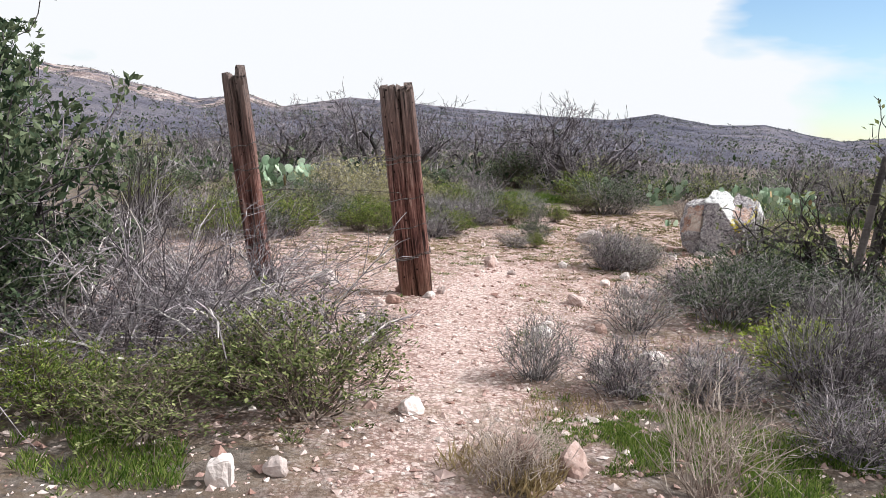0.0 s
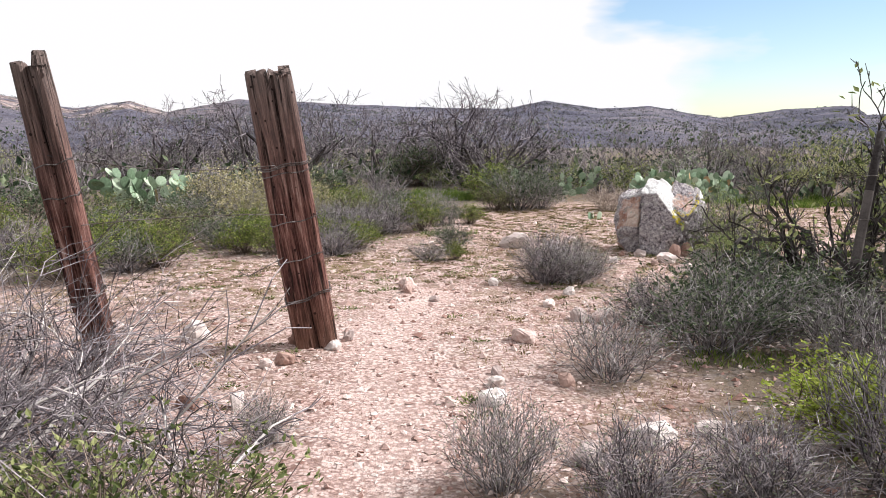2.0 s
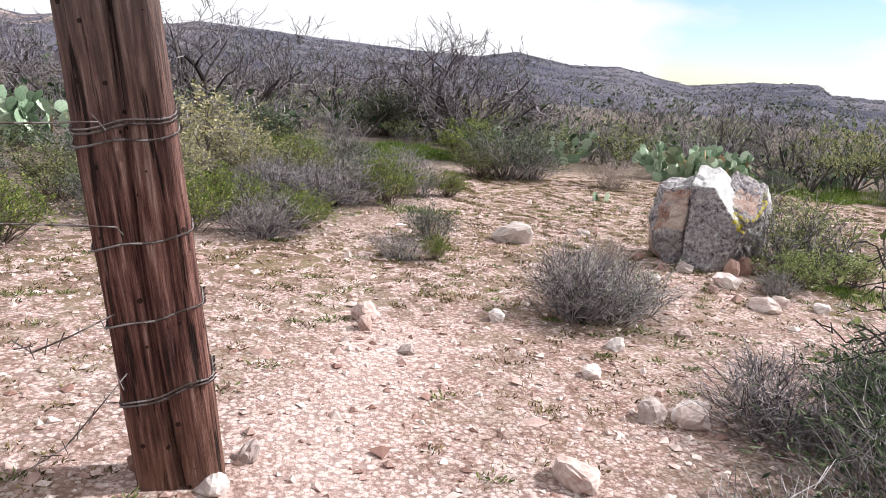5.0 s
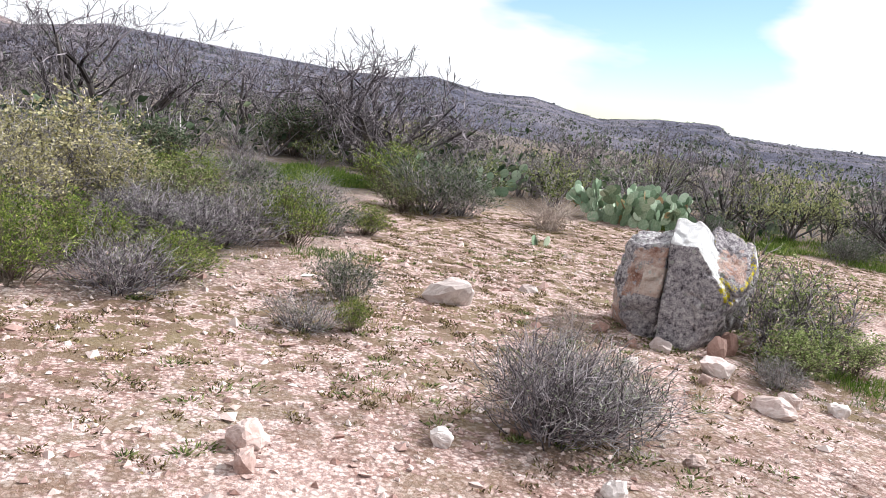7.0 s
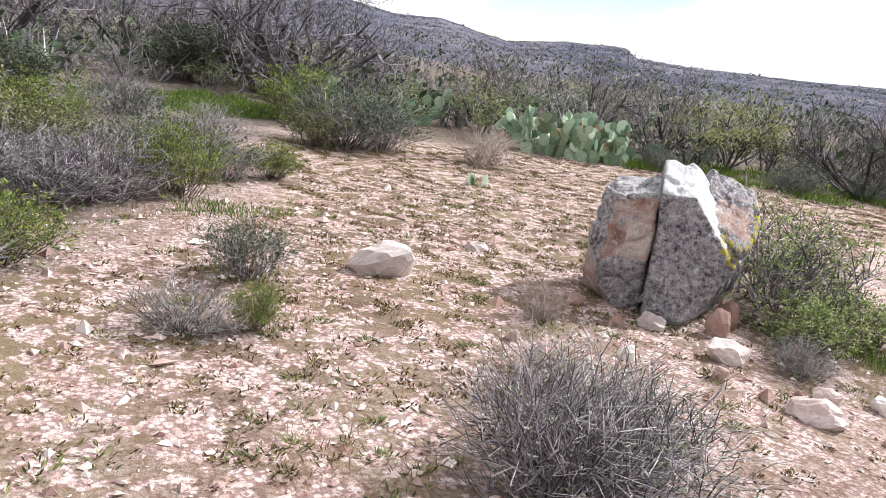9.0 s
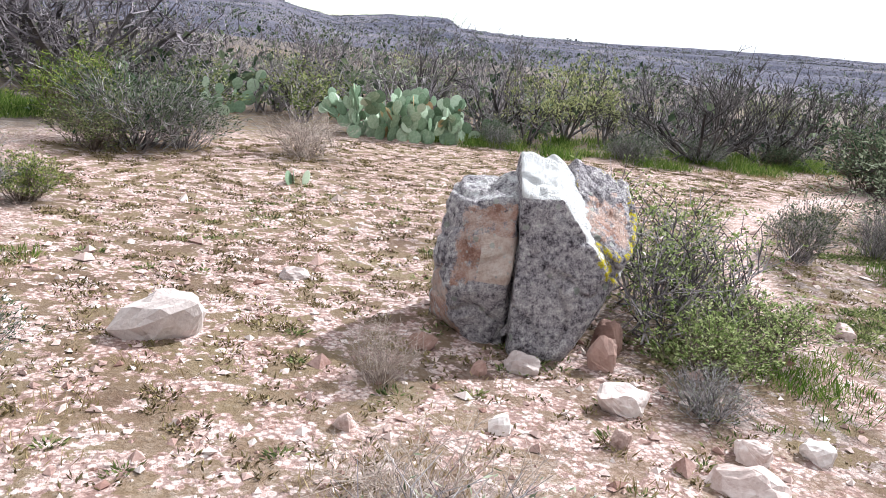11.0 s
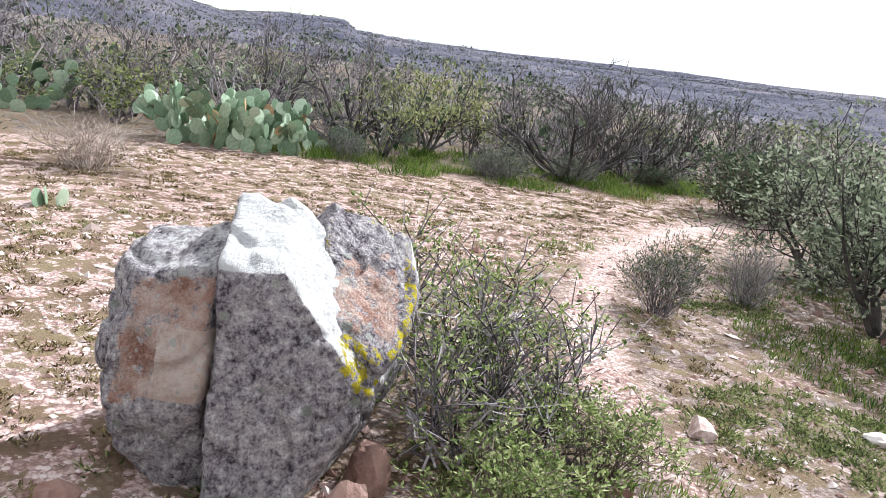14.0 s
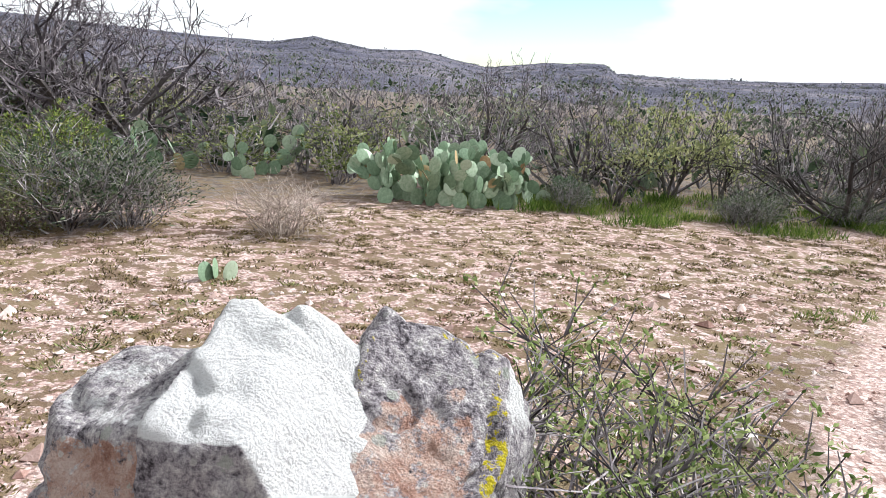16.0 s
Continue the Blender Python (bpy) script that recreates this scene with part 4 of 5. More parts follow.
def block(facets, heart, worn=34.0, n=190, m=110, seed=0.0):
    """One convex block: the nearest facet in every direction, its edges slightly worn, its faces uneven. Also gives each facet's distance."""
    names = list(facets)
    nrm = unit(np.array([facets[k][0] for k in names], float))
    gap = np.array([np.dot(nrm[i], np.array(facets[k][1]) - heart) for i, k in enumerate(names)])
    lat, lon = np.meshgrid(np.linspace(0.001, math.pi - 0.001, m + 1), np.arange(n) * 2 * math.pi / n, indexing="ij")
    ways = np.stack([np.sin(lat) * np.cos(lon), np.sin(lat) * np.sin(lon), -np.cos(lat)], -1).reshape(-1, 3)
    near = np.maximum(ways @ nrm.T, 1e-4) / gap
    r = (near ** worn).sum(1) ** (-1 / worn)
    p = heart + ways * r[:, None]
    for i in range(len(p)):
        q = Vector(p[i]) * 3.0 + Vector((seed, 0, 0))
        k = 0.024 * noise.fractal(q, 1.0, 2.0, 3) + 0.012 * noise.noise(q * 5) + 0.006 * noise.noise(q * 13)
        k -= 0.02 * max(0.0, 0.14 - abs(noise.noise(q * 1.7))) / 0.14
        p[i] = p[i] + ways[i] * k
    i = (np.arange(m)[:, None] * n + np.arange(n)[None, :]).ravel()
    j = (np.arange(m)[:, None] * n + (np.arange(n)[None, :] + 1) % n).ravel()
    away = {k: 1 / near[:, c] for c, k in enumerate(names)}
    return p, np.stack([i, j, j + n, i + n], 1), away


def ahead(away, keys, width):
    """Above 0 where one of the facets named bounds the block, below 0 past their edges."""
    inner = np.min([away[k] for k in keys], axis=0)
    outer = np.min([away[k] for k in away if k not in keys], axis=0)
    return np.clip((outer - inner) / width, -1, 1)


def boulder():
    """A leaning rock split into three blocks, with a crown painted sunlit white between them."""
    left = block(LEFT_BLOCK, np.array([-0.3, 0.0, 0.38]), seed=2.0)
    main = block(MAIN_BLOCK, np.array([0.05, 0.0, 0.42]), seed=12.0)
    right = block(RIGHT_BLOCK, np.array([0.25, 0.1, 0.55]), seed=9.0)
    none = -np.ones(len(left[0]))
    p, a = left[0], left[2]
    pink = np.maximum(ahead(a, ["face"], 0.05), 0.7 * ahead(a, ["keel", "flank"], 0.06)) - 0.15 - np.clip((0.35 - p[:, 2]) * 6, 0, 1.2) * (p[:, 0] > -0.36)
    panel = np.clip(np.minimum(np.minimum((p[:, 0] + 0.315 + 0.06 * (0.5 - p[:, 2])) / 0.03, (0.56 - p[:, 2]) / 0.04), (p[:, 2] - 0.352) / 0.02), -1, 1) * np.where(p[:, 1] < 0, 1, 0) - np.where(p[:, 1] < 0, 0, 1)
    grey_top = -0.35 + 0.5 * ahead(a, ["top"], 0.05)
    zones = {"pink": [pink], "panel": [panel], "white": [np.minimum(grey_top, 0.0)], "yellow": [none]}
    p, a = main[0], main[2]
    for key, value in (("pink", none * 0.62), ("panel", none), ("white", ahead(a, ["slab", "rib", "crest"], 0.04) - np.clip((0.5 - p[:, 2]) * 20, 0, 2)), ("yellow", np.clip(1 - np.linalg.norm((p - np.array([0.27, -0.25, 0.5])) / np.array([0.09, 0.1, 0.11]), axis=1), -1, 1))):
        zones[key].append(value)
    p, a = right[0], right[2]
    rim = ahead(a, ["face"], 0.1)
    band = np.minimum(1 - np.abs(rim - 0.1) * 3.2, np.clip((p[:, 2] - 0.4) * 8, -1, 1))
    for key, value in (("pink", rim * 0.6 - 0.34 - np.clip((p[:, 2] - 0.66) * 5, 0, 0.6)), ("panel", none), ("white", ahead(a, ["side", "crest"], 0.06) * 0.3 - 0.1), ("yellow", np.maximum(band - 0.15 - np.clip((p[:, 2] - 0.62) * 5, 0, 0.7), -1))):
        zones[key].append(value)
    root = thing("boulder", "large split grey boulder patched with grey and yellow lichen", "boulder")
    root.matrix_world = pose(3.665, 10.52, -0.115, 0, 0, -35)
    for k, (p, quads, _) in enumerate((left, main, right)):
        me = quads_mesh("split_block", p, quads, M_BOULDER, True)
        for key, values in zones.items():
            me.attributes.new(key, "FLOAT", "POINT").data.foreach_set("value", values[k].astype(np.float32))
        part("split_block", me, root, ("pink-faced block with a bare buff panel", "dark lichened block with a smooth crown coloured sunlit white", "pale block rimmed with yellow lichen")[k])


boulder()


def rock_mesh(seed, w, d, h, material):
    """An angular stone: a hull of random corners, cut finer and roughened."""
    rng = np.random.default_rng(seed)
    bm = bmesh.new()
    for _ in range(16):
        p = unit(rng.normal(size=3))
        p = np.sign(p) * np.abs(p) ** 0.75 * (0.85 + 0.3 * rng.random())
        bm.verts.new((p[0] * w * 0.5, p[1] * d * 0.5, p[2] * h * 0.62 + h * 0.34))
    hull = bmesh.ops.convex_hull(bm, input=bm.verts[:])
    bmesh.ops.delete(bm, geom=list({g for g in hull["geom_interior"] + hull["geom_unused"] if isinstance(g, bmesh.types.BMVert)}), context="VERTS")
    bmesh.ops.subdivide_edges(bm, edges=bm.edges[:], cuts=3, use_grid_fill=True, smooth=0.3)
    for v in bm.verts:
        k = noise.fractal(v.co * (4.0 / max(w, 0.05)) + Vector((seed, 0, 0)), 1.0, 2.0, 3)
        v.co += v.co.normalized() * k * 0.09 * w
    bmesh.ops.recalc_face_normals(bm, faces=bm.faces[:])
    me = bpy.data.meshes.new("rock")
    bm.to_mesh(me)
    bm.free()
    me.materials.append(material)
    return me


ROCK_LABELS = {"pink": (M_ROCK, "weathered pinkish loose rock on the gravel"), "white": (M_WHITEROCK, "pale whitish loose rock on the gravel"), "red": (M_REDROCK, "reddish-brown loose rock on the gravel")}


def rock(x, y, w, h, tone, seed, d=0.8, turn=None, label=""):
    material, text = ROCK_LABELS[tone]
    ob = new("rock", rock_mesh(seed, w, w * d, h, material))
    ob.matrix_world = pose(x, y, gz(x, y) - h * 0.08, 0, 0, (seed * 47) % 360 if turn is None else turn)
    tagged(ob, label or text, "rock", "loose rocks")


rock(2.05, 11.0, 0.37, 0.19, "white", 1, 0.7, -20, "large pale pinkish rock alone in the clearing")
rock(3.42, 9.72, 0.22, 0.12, "pink", 2, 0.6, -30, "flat-topped pinkish rock in front of the boulder")
rock(3.36, 9.1, 0.32, 0.1, "pink", 3, 0.45, -60, "long pale rock at the trail's edge")
rock(3.3, 10.16, 0.15, 0.09, "white", 4, 0.7, -30, "small grey stone wedged under the boulder")
rock(3.66, 10.06, 0.14, 0.17, "red", 5, 0.5, -40, "reddish slab leaning against the boulder")
rock(3.86, 10.22, 0.17, 0.17, "red", 6, 0.6)
rock(3.02, 10.5, 0.15, 0.06, "red", 7)
rock(3.1, 10.2, 0.1, 0.06, "red", 8)
rock(2.85, 9.75, 0.1, 0.07, "pink", 9)
rock(2.36, 9.98, 0.08, 0.06, "pink", 10)
rock(3.2, 9.5, 0.08, 0.07, "pink", 11)
rock(3.62, 9.26, 0.16, 0.09, "pink", 12)
rock(3.87, 9.16, 0.14, 0.07, "white", 13)
rock(-0.82, 2.92, 0.12, 0.14, "white", 14, 0.6, 20, "pale pointed rock at the foot of a bush")
rock(-0.62, 3.02, 0.1, 0.08, "white", 15)
rock(0.38, 3.22, 0.16, 0.16, "pink", 16)
rock(0.6, 3.2, 0.17, 0.18, "pink", 17, 0.7)
rock(-0.12, 3.84, 0.14, 0.09, "pink", 18)
rock(0.72, 5.48, 0.17, 0.1, "white", 19, 0.7, 0)
rock(0.8, 5.76, 0.11, 0.07, "white", 20)
rock(0.84, 5.97, 0.07, 0.06, "white", 21)
rock(-0.38, 6.3, 0.12, 0.09, "red", 22)
rock(-0.48, 6.24, 0.09, 0.06, "pink", 23)
rock(-1.0, 6.9, 0.18, 0.16, "white", 24)
rock(-0.56, 5.58, 0.11, 0.09, "white", 25)
rock(-0.82, 5.6, 0.12, 0.08, "red", 26)
rock(1.35, 4.85, 0.24, 0.12, "white", 27, 0.6)
rock(1.16, 6.68, 0.21, 0.09, "pink", 28)
rock(1.2, 5.76, 0.1, 0.08, "red", 29)
rock(1.88, 7.2, 0.15, 0.11, "pink", 30)
rock(1.65, 4.98, 0.14, 0.07, "white", 31)
rock(-0.98, 5.38, 0.09, 0.07, "white", 32)
rock(0.0, 6.86, 0.11, 0.08, "white", 33)
rock(-0.1, 6.62, 0.13, 0.06, "white", 34)
rock(-0.33, 6.76, 0.13, 0.08, "red", 35)
rock(0.51, 8.3, 0.09, 0.09, "pink", 36)
rock(5.4, 9.92, 0.16, 0.09, "pink", 37)
rock(5.82, 9.2, 0.14, 0.09, "pink", 38)
rock(0.53, 8.5, 0.16, 0.12, "pink", 39)
rock(1.31, 8.58, 0.13, 0.08, "white", 40)
rock(0.7, 7.98, 0.1, 0.06, "white", 41)
rock(1.72, 7.26, 0.15, 0.1, "white", 42)
rock(1.9, 7.26, 0.17, 0.11, "pink", 43)
rock(1.62, 7.78, 0.13, 0.07, "pink", 44)
rock(1.9, 8.15, 0.11, 0.07, "white", 45)
rock(2.45, 8.45, 0.1, 0.06, "pink", 46)
rock(1.0, 4.7, 0.16, 0.1, "white", 47)
rock(1.8, 4.7, 0.2, 0.1, "pink", 48)
rock(2.1, 4.75, 0.18, 0.1, "white", 49)
rock(1.45, 5.05, 0.12, 0.07, "pink", 50)
rock(6.2, 9.5, 0.12, 0.07, "pink", 51)
rock(4.9, 11.6, 0.16, 0.06, "white", 52)
rock(4.3, 12.2, 0.14, 0.05, "pink", 53)
rock(2.9, 11.6, 0.18, 0.05, "white", 54)
rock(5.6, 11.2, 0.12, 0.07, "white", 55)
rock(-0.3, 12.0, 0.14, 0.1, "white", 56)


# ---- prickly pears ----
def pad_mesh(material):
    n, verts = 14, []
    rings = [(0.0, 0.012), (0.3, 0.022), (0.6, 0.022), (0.85, 0.016), (1.0, 0.0)]
    out = []
    for side in (1, -1):
        for f, th in rings:
            for i in range(n):
                a = 2 * math.pi * i / n
                x, z = math.cos(a) * f * 0.5, math.sin(a) * f * 0.5
                x *= 1 - 0.18 * max(0, -math.sin(a)) * f
                out.append((x * 0.9, side * th, z + 0.48))
    m = len(rings)
    q = []
    for s in range(2):
        o = s * m * n
        for j in range(m - 1):
            for i in range(n):
                f = (o + j * n + i, o + j * n + (i + 1) % n, o + (j + 1) * n + (i + 1) % n, o + (j + 1) * n + i)
                q.append(f if s == 1 else f[::-1])
    return quads_mesh("pad", out, q, material, True)


PAD, PAD_DRY = pad_mesh(M_PAD), pad_mesh(M_PADDRY)


def prickly_pear(label, x, y, rx, ry, bases, tall, seed, size=0.24, turn=0.0):
    rng = np.random.default_rng(seed)
    root = thing("prickly_pear", label, "cactus", "prickly pears")
    root.matrix_world = pose(x, y, gz(x, y), 0, 0, turn)

    def add(m, left, s):
        dry = rng.random() < 0.04
        ob = part("pad", PAD_DRY if dry else PAD, root)
        ob.matrix_local = m @ Matrix.Diagonal((s * (0.85 + 0.25 * rng.random()), s, s, 1))
        if left > 0:
            for k in range(1 + (rng.random() < 0.55)):
                a = rng.uniform(-0.85, 0.85)
                tip = Vector((math.sin(a) * 0.44 * s, 0, 0.48 * s + math.cos(a) * 0.47 * s))
                add(m @ Matrix.Translation(tip) @ Euler((rng.uniform(-0.35, 0.35), a * 0.75, rng.uniform(-0.9, 0.9))).to_matrix().to_4x4(), left - 1, s * rng.uniform(0.82, 1.0))

    for _ in range(bases):
        a, f = rng.random() * 2 * math.pi, math.sqrt(rng.random())
        px, py = math.cos(a) * f * rx, math.sin(a) * f * ry
        m = Matrix.Translation((px, py, -0.02)) @ Euler((rng.uniform(-0.3, 0.3), rng.uniform(-0.35, 0.35), rng.uniform(-1.2, 1.2))).to_matrix().to_4x4()
        add(m, max(0, tall - int(rng.random() < 0.4) - int(f > 0.85)), size * rng.uniform(0.85, 1.1))


prickly_pear("wide clump of round green prickly pear pads at the clearing's edge", 7.1, 16.95, 1.3, 0.4, 46, 3, 5, 0.2, -10)
prickly_pear("pale prickly pear clump among green brush", -3.2, 15.9, 0.8, 0.4, 15, 3, 6, 0.26)
prickly_pear("small prickly pear clump behind dry brush", 5.3, 18.8, 0.5, 0.4, 4, 3, 7, 0.22)
prickly_pear("tiny two-padded prickly pear alone on the gravel", 4.01, 13.98, 0.1, 0.05, 3, 0, 9, 0.14)
prickly_pear("prickly pear clump beneath grey brush", 10.6, 18.4, 0.9, 0.5, 7, 2, 12, 0.24)
prickly_pear("prickly pear clump beneath bare mesquites", 3.9, 19.5, 0.6, 0.4, 5, 2, 13, 0.23)

# ---- wire strands, far post ----
def strand(label, pts, r=0.0028, barbs=True):
    rng = np.random.default_rng(len(pts))
    fine = []
    for a, b in zip(pts, pts[1:]):
        for k in range(10):
            fine.append(np.array(a) * (1 - k / 10) + np.array(b) * k / 10)
    fine.append(np.array(pts[-1]))
    segs = wire_between(fine, r)
    if barbs:
        for k in range(4, len(fine), 4):
            d = rng.normal(size=3) * 0.016
            segs.append((*(fine[k] - d), *(fine[k] + d), r * 0.7, r * 0.5))
    v, q = segments(segs, 4)
    tagged(new("fence_wire", quads_mesh("fence_wire", v, q, M_WIRE)), label, "wire", "fence wires")


def sag(a, b, drop, n=6):
    return [tuple(np.array(a) * (1 - k / n) + np.array(b) * k / n - np.array([0, 0, drop * 4 * (k / n) * (1 - k / n)])) for k in range(n + 1)]


strand("rusty barbed wire strung between two timber posts", sag((-1.61, 6.2, 1.22), (-0.42, 6.52, 1.14), 0.05))
strand("rusty barbed wire strung between two timber posts", sag((-1.57, 6.24, 0.82), (-0.38, 6.55, 0.84), -0.02))
strand("loose curling end of barbed wire", [(-1.5, 6.26, 0.66), (-1.38, 6.2, 0.74), (-1.26, 6.18, 0.86), (-1.17, 6.2, 0.93)])
strand("loose barbed wire trailing from a timber post", [(-0.37, 6.58, 0.58), (-0.5, 6.5, 0.52), (-0.6, 6.5, 0.47), (-0.66, 6.52, 0.5)])
strand("loose barbed wire trailing from a timber post", [(-0.34, 6.6, 0.4), (-0.42, 6.5, 0.3), (-0.5, 6.45, 0.2), (-0.58, 6.4, 0.16)])
strand("rusty barbed wire running into dead brush", sag((-1.66, 6.22, 1.24), (-4.4, 6.1, 1.05), 0.08))
strand("rusty barbed wire running into dead brush", sag((-1.58, 6.25, 0.7), (-4.4, 6.1, 0.6), 0.12))


def far_post():
    segs = [(-0.02, 0, -0.2, 0.06, 0, 0.5, 0.036, 0.034), (0.06, 0, 0.5, 0.125, 0, 1.0, 0.034, 0.031), (0.125, 0, 1.0, 0.18, 0, 1.4, 0.031, 0.027)]
    v, q = segments(segs, 8)
    v = v + np.array([[0.004 * noise.noise((p[0] * 40, p[1] * 40, p[2] * 6)) for _ in range(3)] for p in v])
    n = len(v)
    q = np.vstack([q, [[n - 8, n - 7, n - 6, n - 5], [n - 8, n - 5, n - 4, n - 1], [n - 4, n - 3, n - 2, n - 1]]])
    root = thing("stick_post", "thin dark rough-cut fence post beside a mesquite", "fence post")
    root.matrix_world = pose(3.45, 6.68, gz(3.45, 6.68))
    part("pole", quads_mesh("pole", v, q, M_DARKBARK, True), root)
    for z in (0.45, 0.8, 1.1):
        pts = [(0.125 * z + 0.038 * math.cos(a), 0.038 * math.sin(a), z) for a in np.linspace(0, 6.3, 13)]
        w, f = segments(wire_between(pts, 0.003), 4)
        part("wire_wrap", quads_mesh("wire_wrap", w, f, M_WIRE), root)


far_post()


# ---- dead brush beside the posts ----
def dead_brush(label, x, y, rx, ry, canes, length, seed, thick=0.0032):
    rng = np.random.default_rng(seed)
    root = thing("dead_brush", label, "dead shrub", "dead brush")
    root.matrix_world = pose(x, y, gz(x, y))
    fine, bold = [], []
    for c in range(canes):
        a, f = rng.random() * 2 * math.pi, math.sqrt(rng.random())
        p = np.array([math.cos(a) * f * rx, math.sin(a) * f * ry, -0.02 + 0.25 * rng.random()])
        d = unit(rng.normal(size=3) * np.array([0.9, 0.9, 0.45]) + np.array([0.15, 0, 0.55]))
        n, ln, r = 7, length * (0.5 + 0.8 * rng.random()), thick * (0.6 + rng.random())
        out = [] if c % 6 == 0 else fine
        r = r * 2.2 if c % 6 == 0 else r
        for k in range(n):
            d = unit(d + rng.normal(size=3) * 0.16 + np.array([0, 0, -0.10 if k > 2 else 0.02]))
            q = p + d * ln / n
            q[2] = max(q[2], 0.01)
            out.append((*p, *q, r * (1 - k / n * 0.75), r * (1 - (k + 1) / n * 0.75)))
            for _ in range(2):
                e = unit(d + rng.normal(size=3) * 0.7)
                t = p + e * ln * (0.1 + 0.2 * rng.random())
                u = t + unit(e + rng.normal(size=3) * 0.4) * ln * 0.1
                fine += [(*p, *t, r * 0.4, r * 0.3), (*t, *u, r * 0.3, r * 0.18)]
            p = q
        if c % 6 == 0:
            bold.append(out)
    v, q = segments(fine, 3)
    part("twig_tangle", quads_mesh("twig_tangle", v, q, M_PURPLE), root)
    for cane in bold:
        v, q = tube(cane)
        part("bleached_cane", quads_mesh("bleached_cane", v, q, M_PALE), root, "thick bleached bare cane")


dead_brush("tangled dead grey brush of long bare canes", -1.55, 4.7, 0.8, 0.5, 170, 0.85, 31, 0.0035)
dead_brush("tangled dead grey brush at a post's foot", -1.5, 5.4, 0.6, 0.4, 130, 0.85, 32)
dead_brush("tangled dead grey brush below an evergreen", -2.2, 4.2, 0.7, 0.5, 140, 1.05, 33, 0.004)
dead_brush("low dead grey brush under green shrubs", -1.0, 4.3, 0.45, 0.3, 60, 0.55, 34)
dead_brush("dead grey brush beyond a leaning post", -2.9, 6.4, 0.9, 0.7, 80, 0.8, 35)

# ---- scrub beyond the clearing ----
stock("far_grey", lambda: plant("scrub_bush", "grey leafless bush in thick desert scrub", "shrub", shrub_geo(41, 1, 1, 24, 4, 0.009, 0.5), M_FAR_LIT, M_LEAF_GREY, 300, (0.06, 0.02), group="scrub"))
stock("far_green", lambda: plant("scrub_bush", "olive-green bush in thick desert scrub", "shrub", shrub_geo(42, 1, 1, 20, 4, 0.009, 0.5), M_FAR_LIT, M_LEAF_OLIVE, 750, (0.06, 0.03), cluster=0.05, group="scrub"))
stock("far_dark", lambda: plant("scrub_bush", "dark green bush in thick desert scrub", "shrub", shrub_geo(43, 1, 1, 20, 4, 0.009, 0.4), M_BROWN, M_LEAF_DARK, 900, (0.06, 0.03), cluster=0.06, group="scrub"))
stock("far_tree", lambda: plant("mesquite_tree", "bare grey mesquite in thick desert scrub", "tree", mesquite_geo(44, 5, 2, 0.02, 0.7, 46, 3, 0.0028, 0.16), M_FAR_LIT, group="scrub"))
stock("far_tree2", lambda: plant("mesquite_tree", "bare dark mesquite in thick desert scrub", "tree", mesquite_geo(45, 7, 2, 0.017, 0.9, 40, 3, 0.0028, 0.13), M_BARK, group="scrub"))
stock("far_leaf", lambda: plant("budding_mesquite_tree", "mesquite with thin new leaves in desert scrub", "tree", mesquite_geo(46, 5, 2, 0.018, 0.6, 46, 2, 0.0028, 0.16), M_BARK, M_LEAF_CREAM2, 420, (0.05, 0.025), cluster=0.03, group="scrub"))


def scatter_scrub():
    rng = random.Random(7)
    taken = [(3.2, 20.9), (6.95, 17.0), (8.0, 16.9), (6.0, 16.9), (5.35, 18.6), (-3.2, 15.9), (10.6, 18.4), (14.2, 16.5)]
    kinds = ["far_grey"] * 6 + ["far_green"] * 4 + ["far_dark"] * 4 + ["far_tree"] * 7 + ["far_tree2"] * 3 + ["far_leaf"] * 3
    done = 0
    for _ in range(6000):
        if done >= 260:
            break
        az, r = rng.uniform(-38, 92), rng.uniform(8, 31)
        x, y = 1.0 + math.sin(radians(az)) * r, 5.0 + math.cos(radians(az)) * r
        if bare(x, y) or inside([(1.9, 15), (9.4, 15), (7.6, 17.4), (2.0, 19.5), (0.6, 18)], x, y) or off_line([(1.6, 16), (2.0, 19.5)], x, y) < 0.9:
            continue
        if off_line(CLEARING + CLEARING[:1], x, y) < (1.3 if x > 7.5 else 0.7) or off_line(TRAIL_FAR, x, y) < 1.3:
            continue
        if y < 12 and -2.2 < x < 9.5 or y < 8 and x > -2.2 or (x < 1.2 and 9 < y < 15.5 and x > -1.2):
            continue
        if -4.2 < x < -1.2 and 9.3 < y < 15.4 and rng.random() < 0.75:
            continue
        key = rng.choice(kinds)
        tree = "tree" in key or "leaf" in key
        if tree and (r < 13 and x < 9):
            key, tree = rng.choice(["far_grey", "far_green", "far_dark"]), False
        if x > 7.5 and off_line(CLEARING, x, y) < 3.5:
            key, tree = rng.choice(["far_tree", "far_tree", "far_tree2", "far_leaf", "far_leaf", "far_grey", "far_green", "far_dark"]), True
        edge = x > 7.5 and off_line(CLEARING, x, y) < 3.5
        gap = 1.15 if edge else 0.75 if tree else 0.55
        if any(math.hypot(x - a, y - b) < gap for a, b in taken):
            continue
        taken.append((x, y))
        if tree:
            h = rng.choice([0.7, 0.9, 1.1, 1.3]) * rng.uniform(0.85, 1.1) * (0.6 if y > 15 and x < 5 and y < 21 else 1.0)
            put(key, x, y, h * rng.uniform(1.1, 1.6), h, rng.uniform(0, 360))
        else:
            w = rng.uniform(0.6, 1.2)
            put(key, x, y, w, w * rng.uniform(0.4, 0.65), rng.uniform(0, 360))
        done += 1


scatter_scrub()


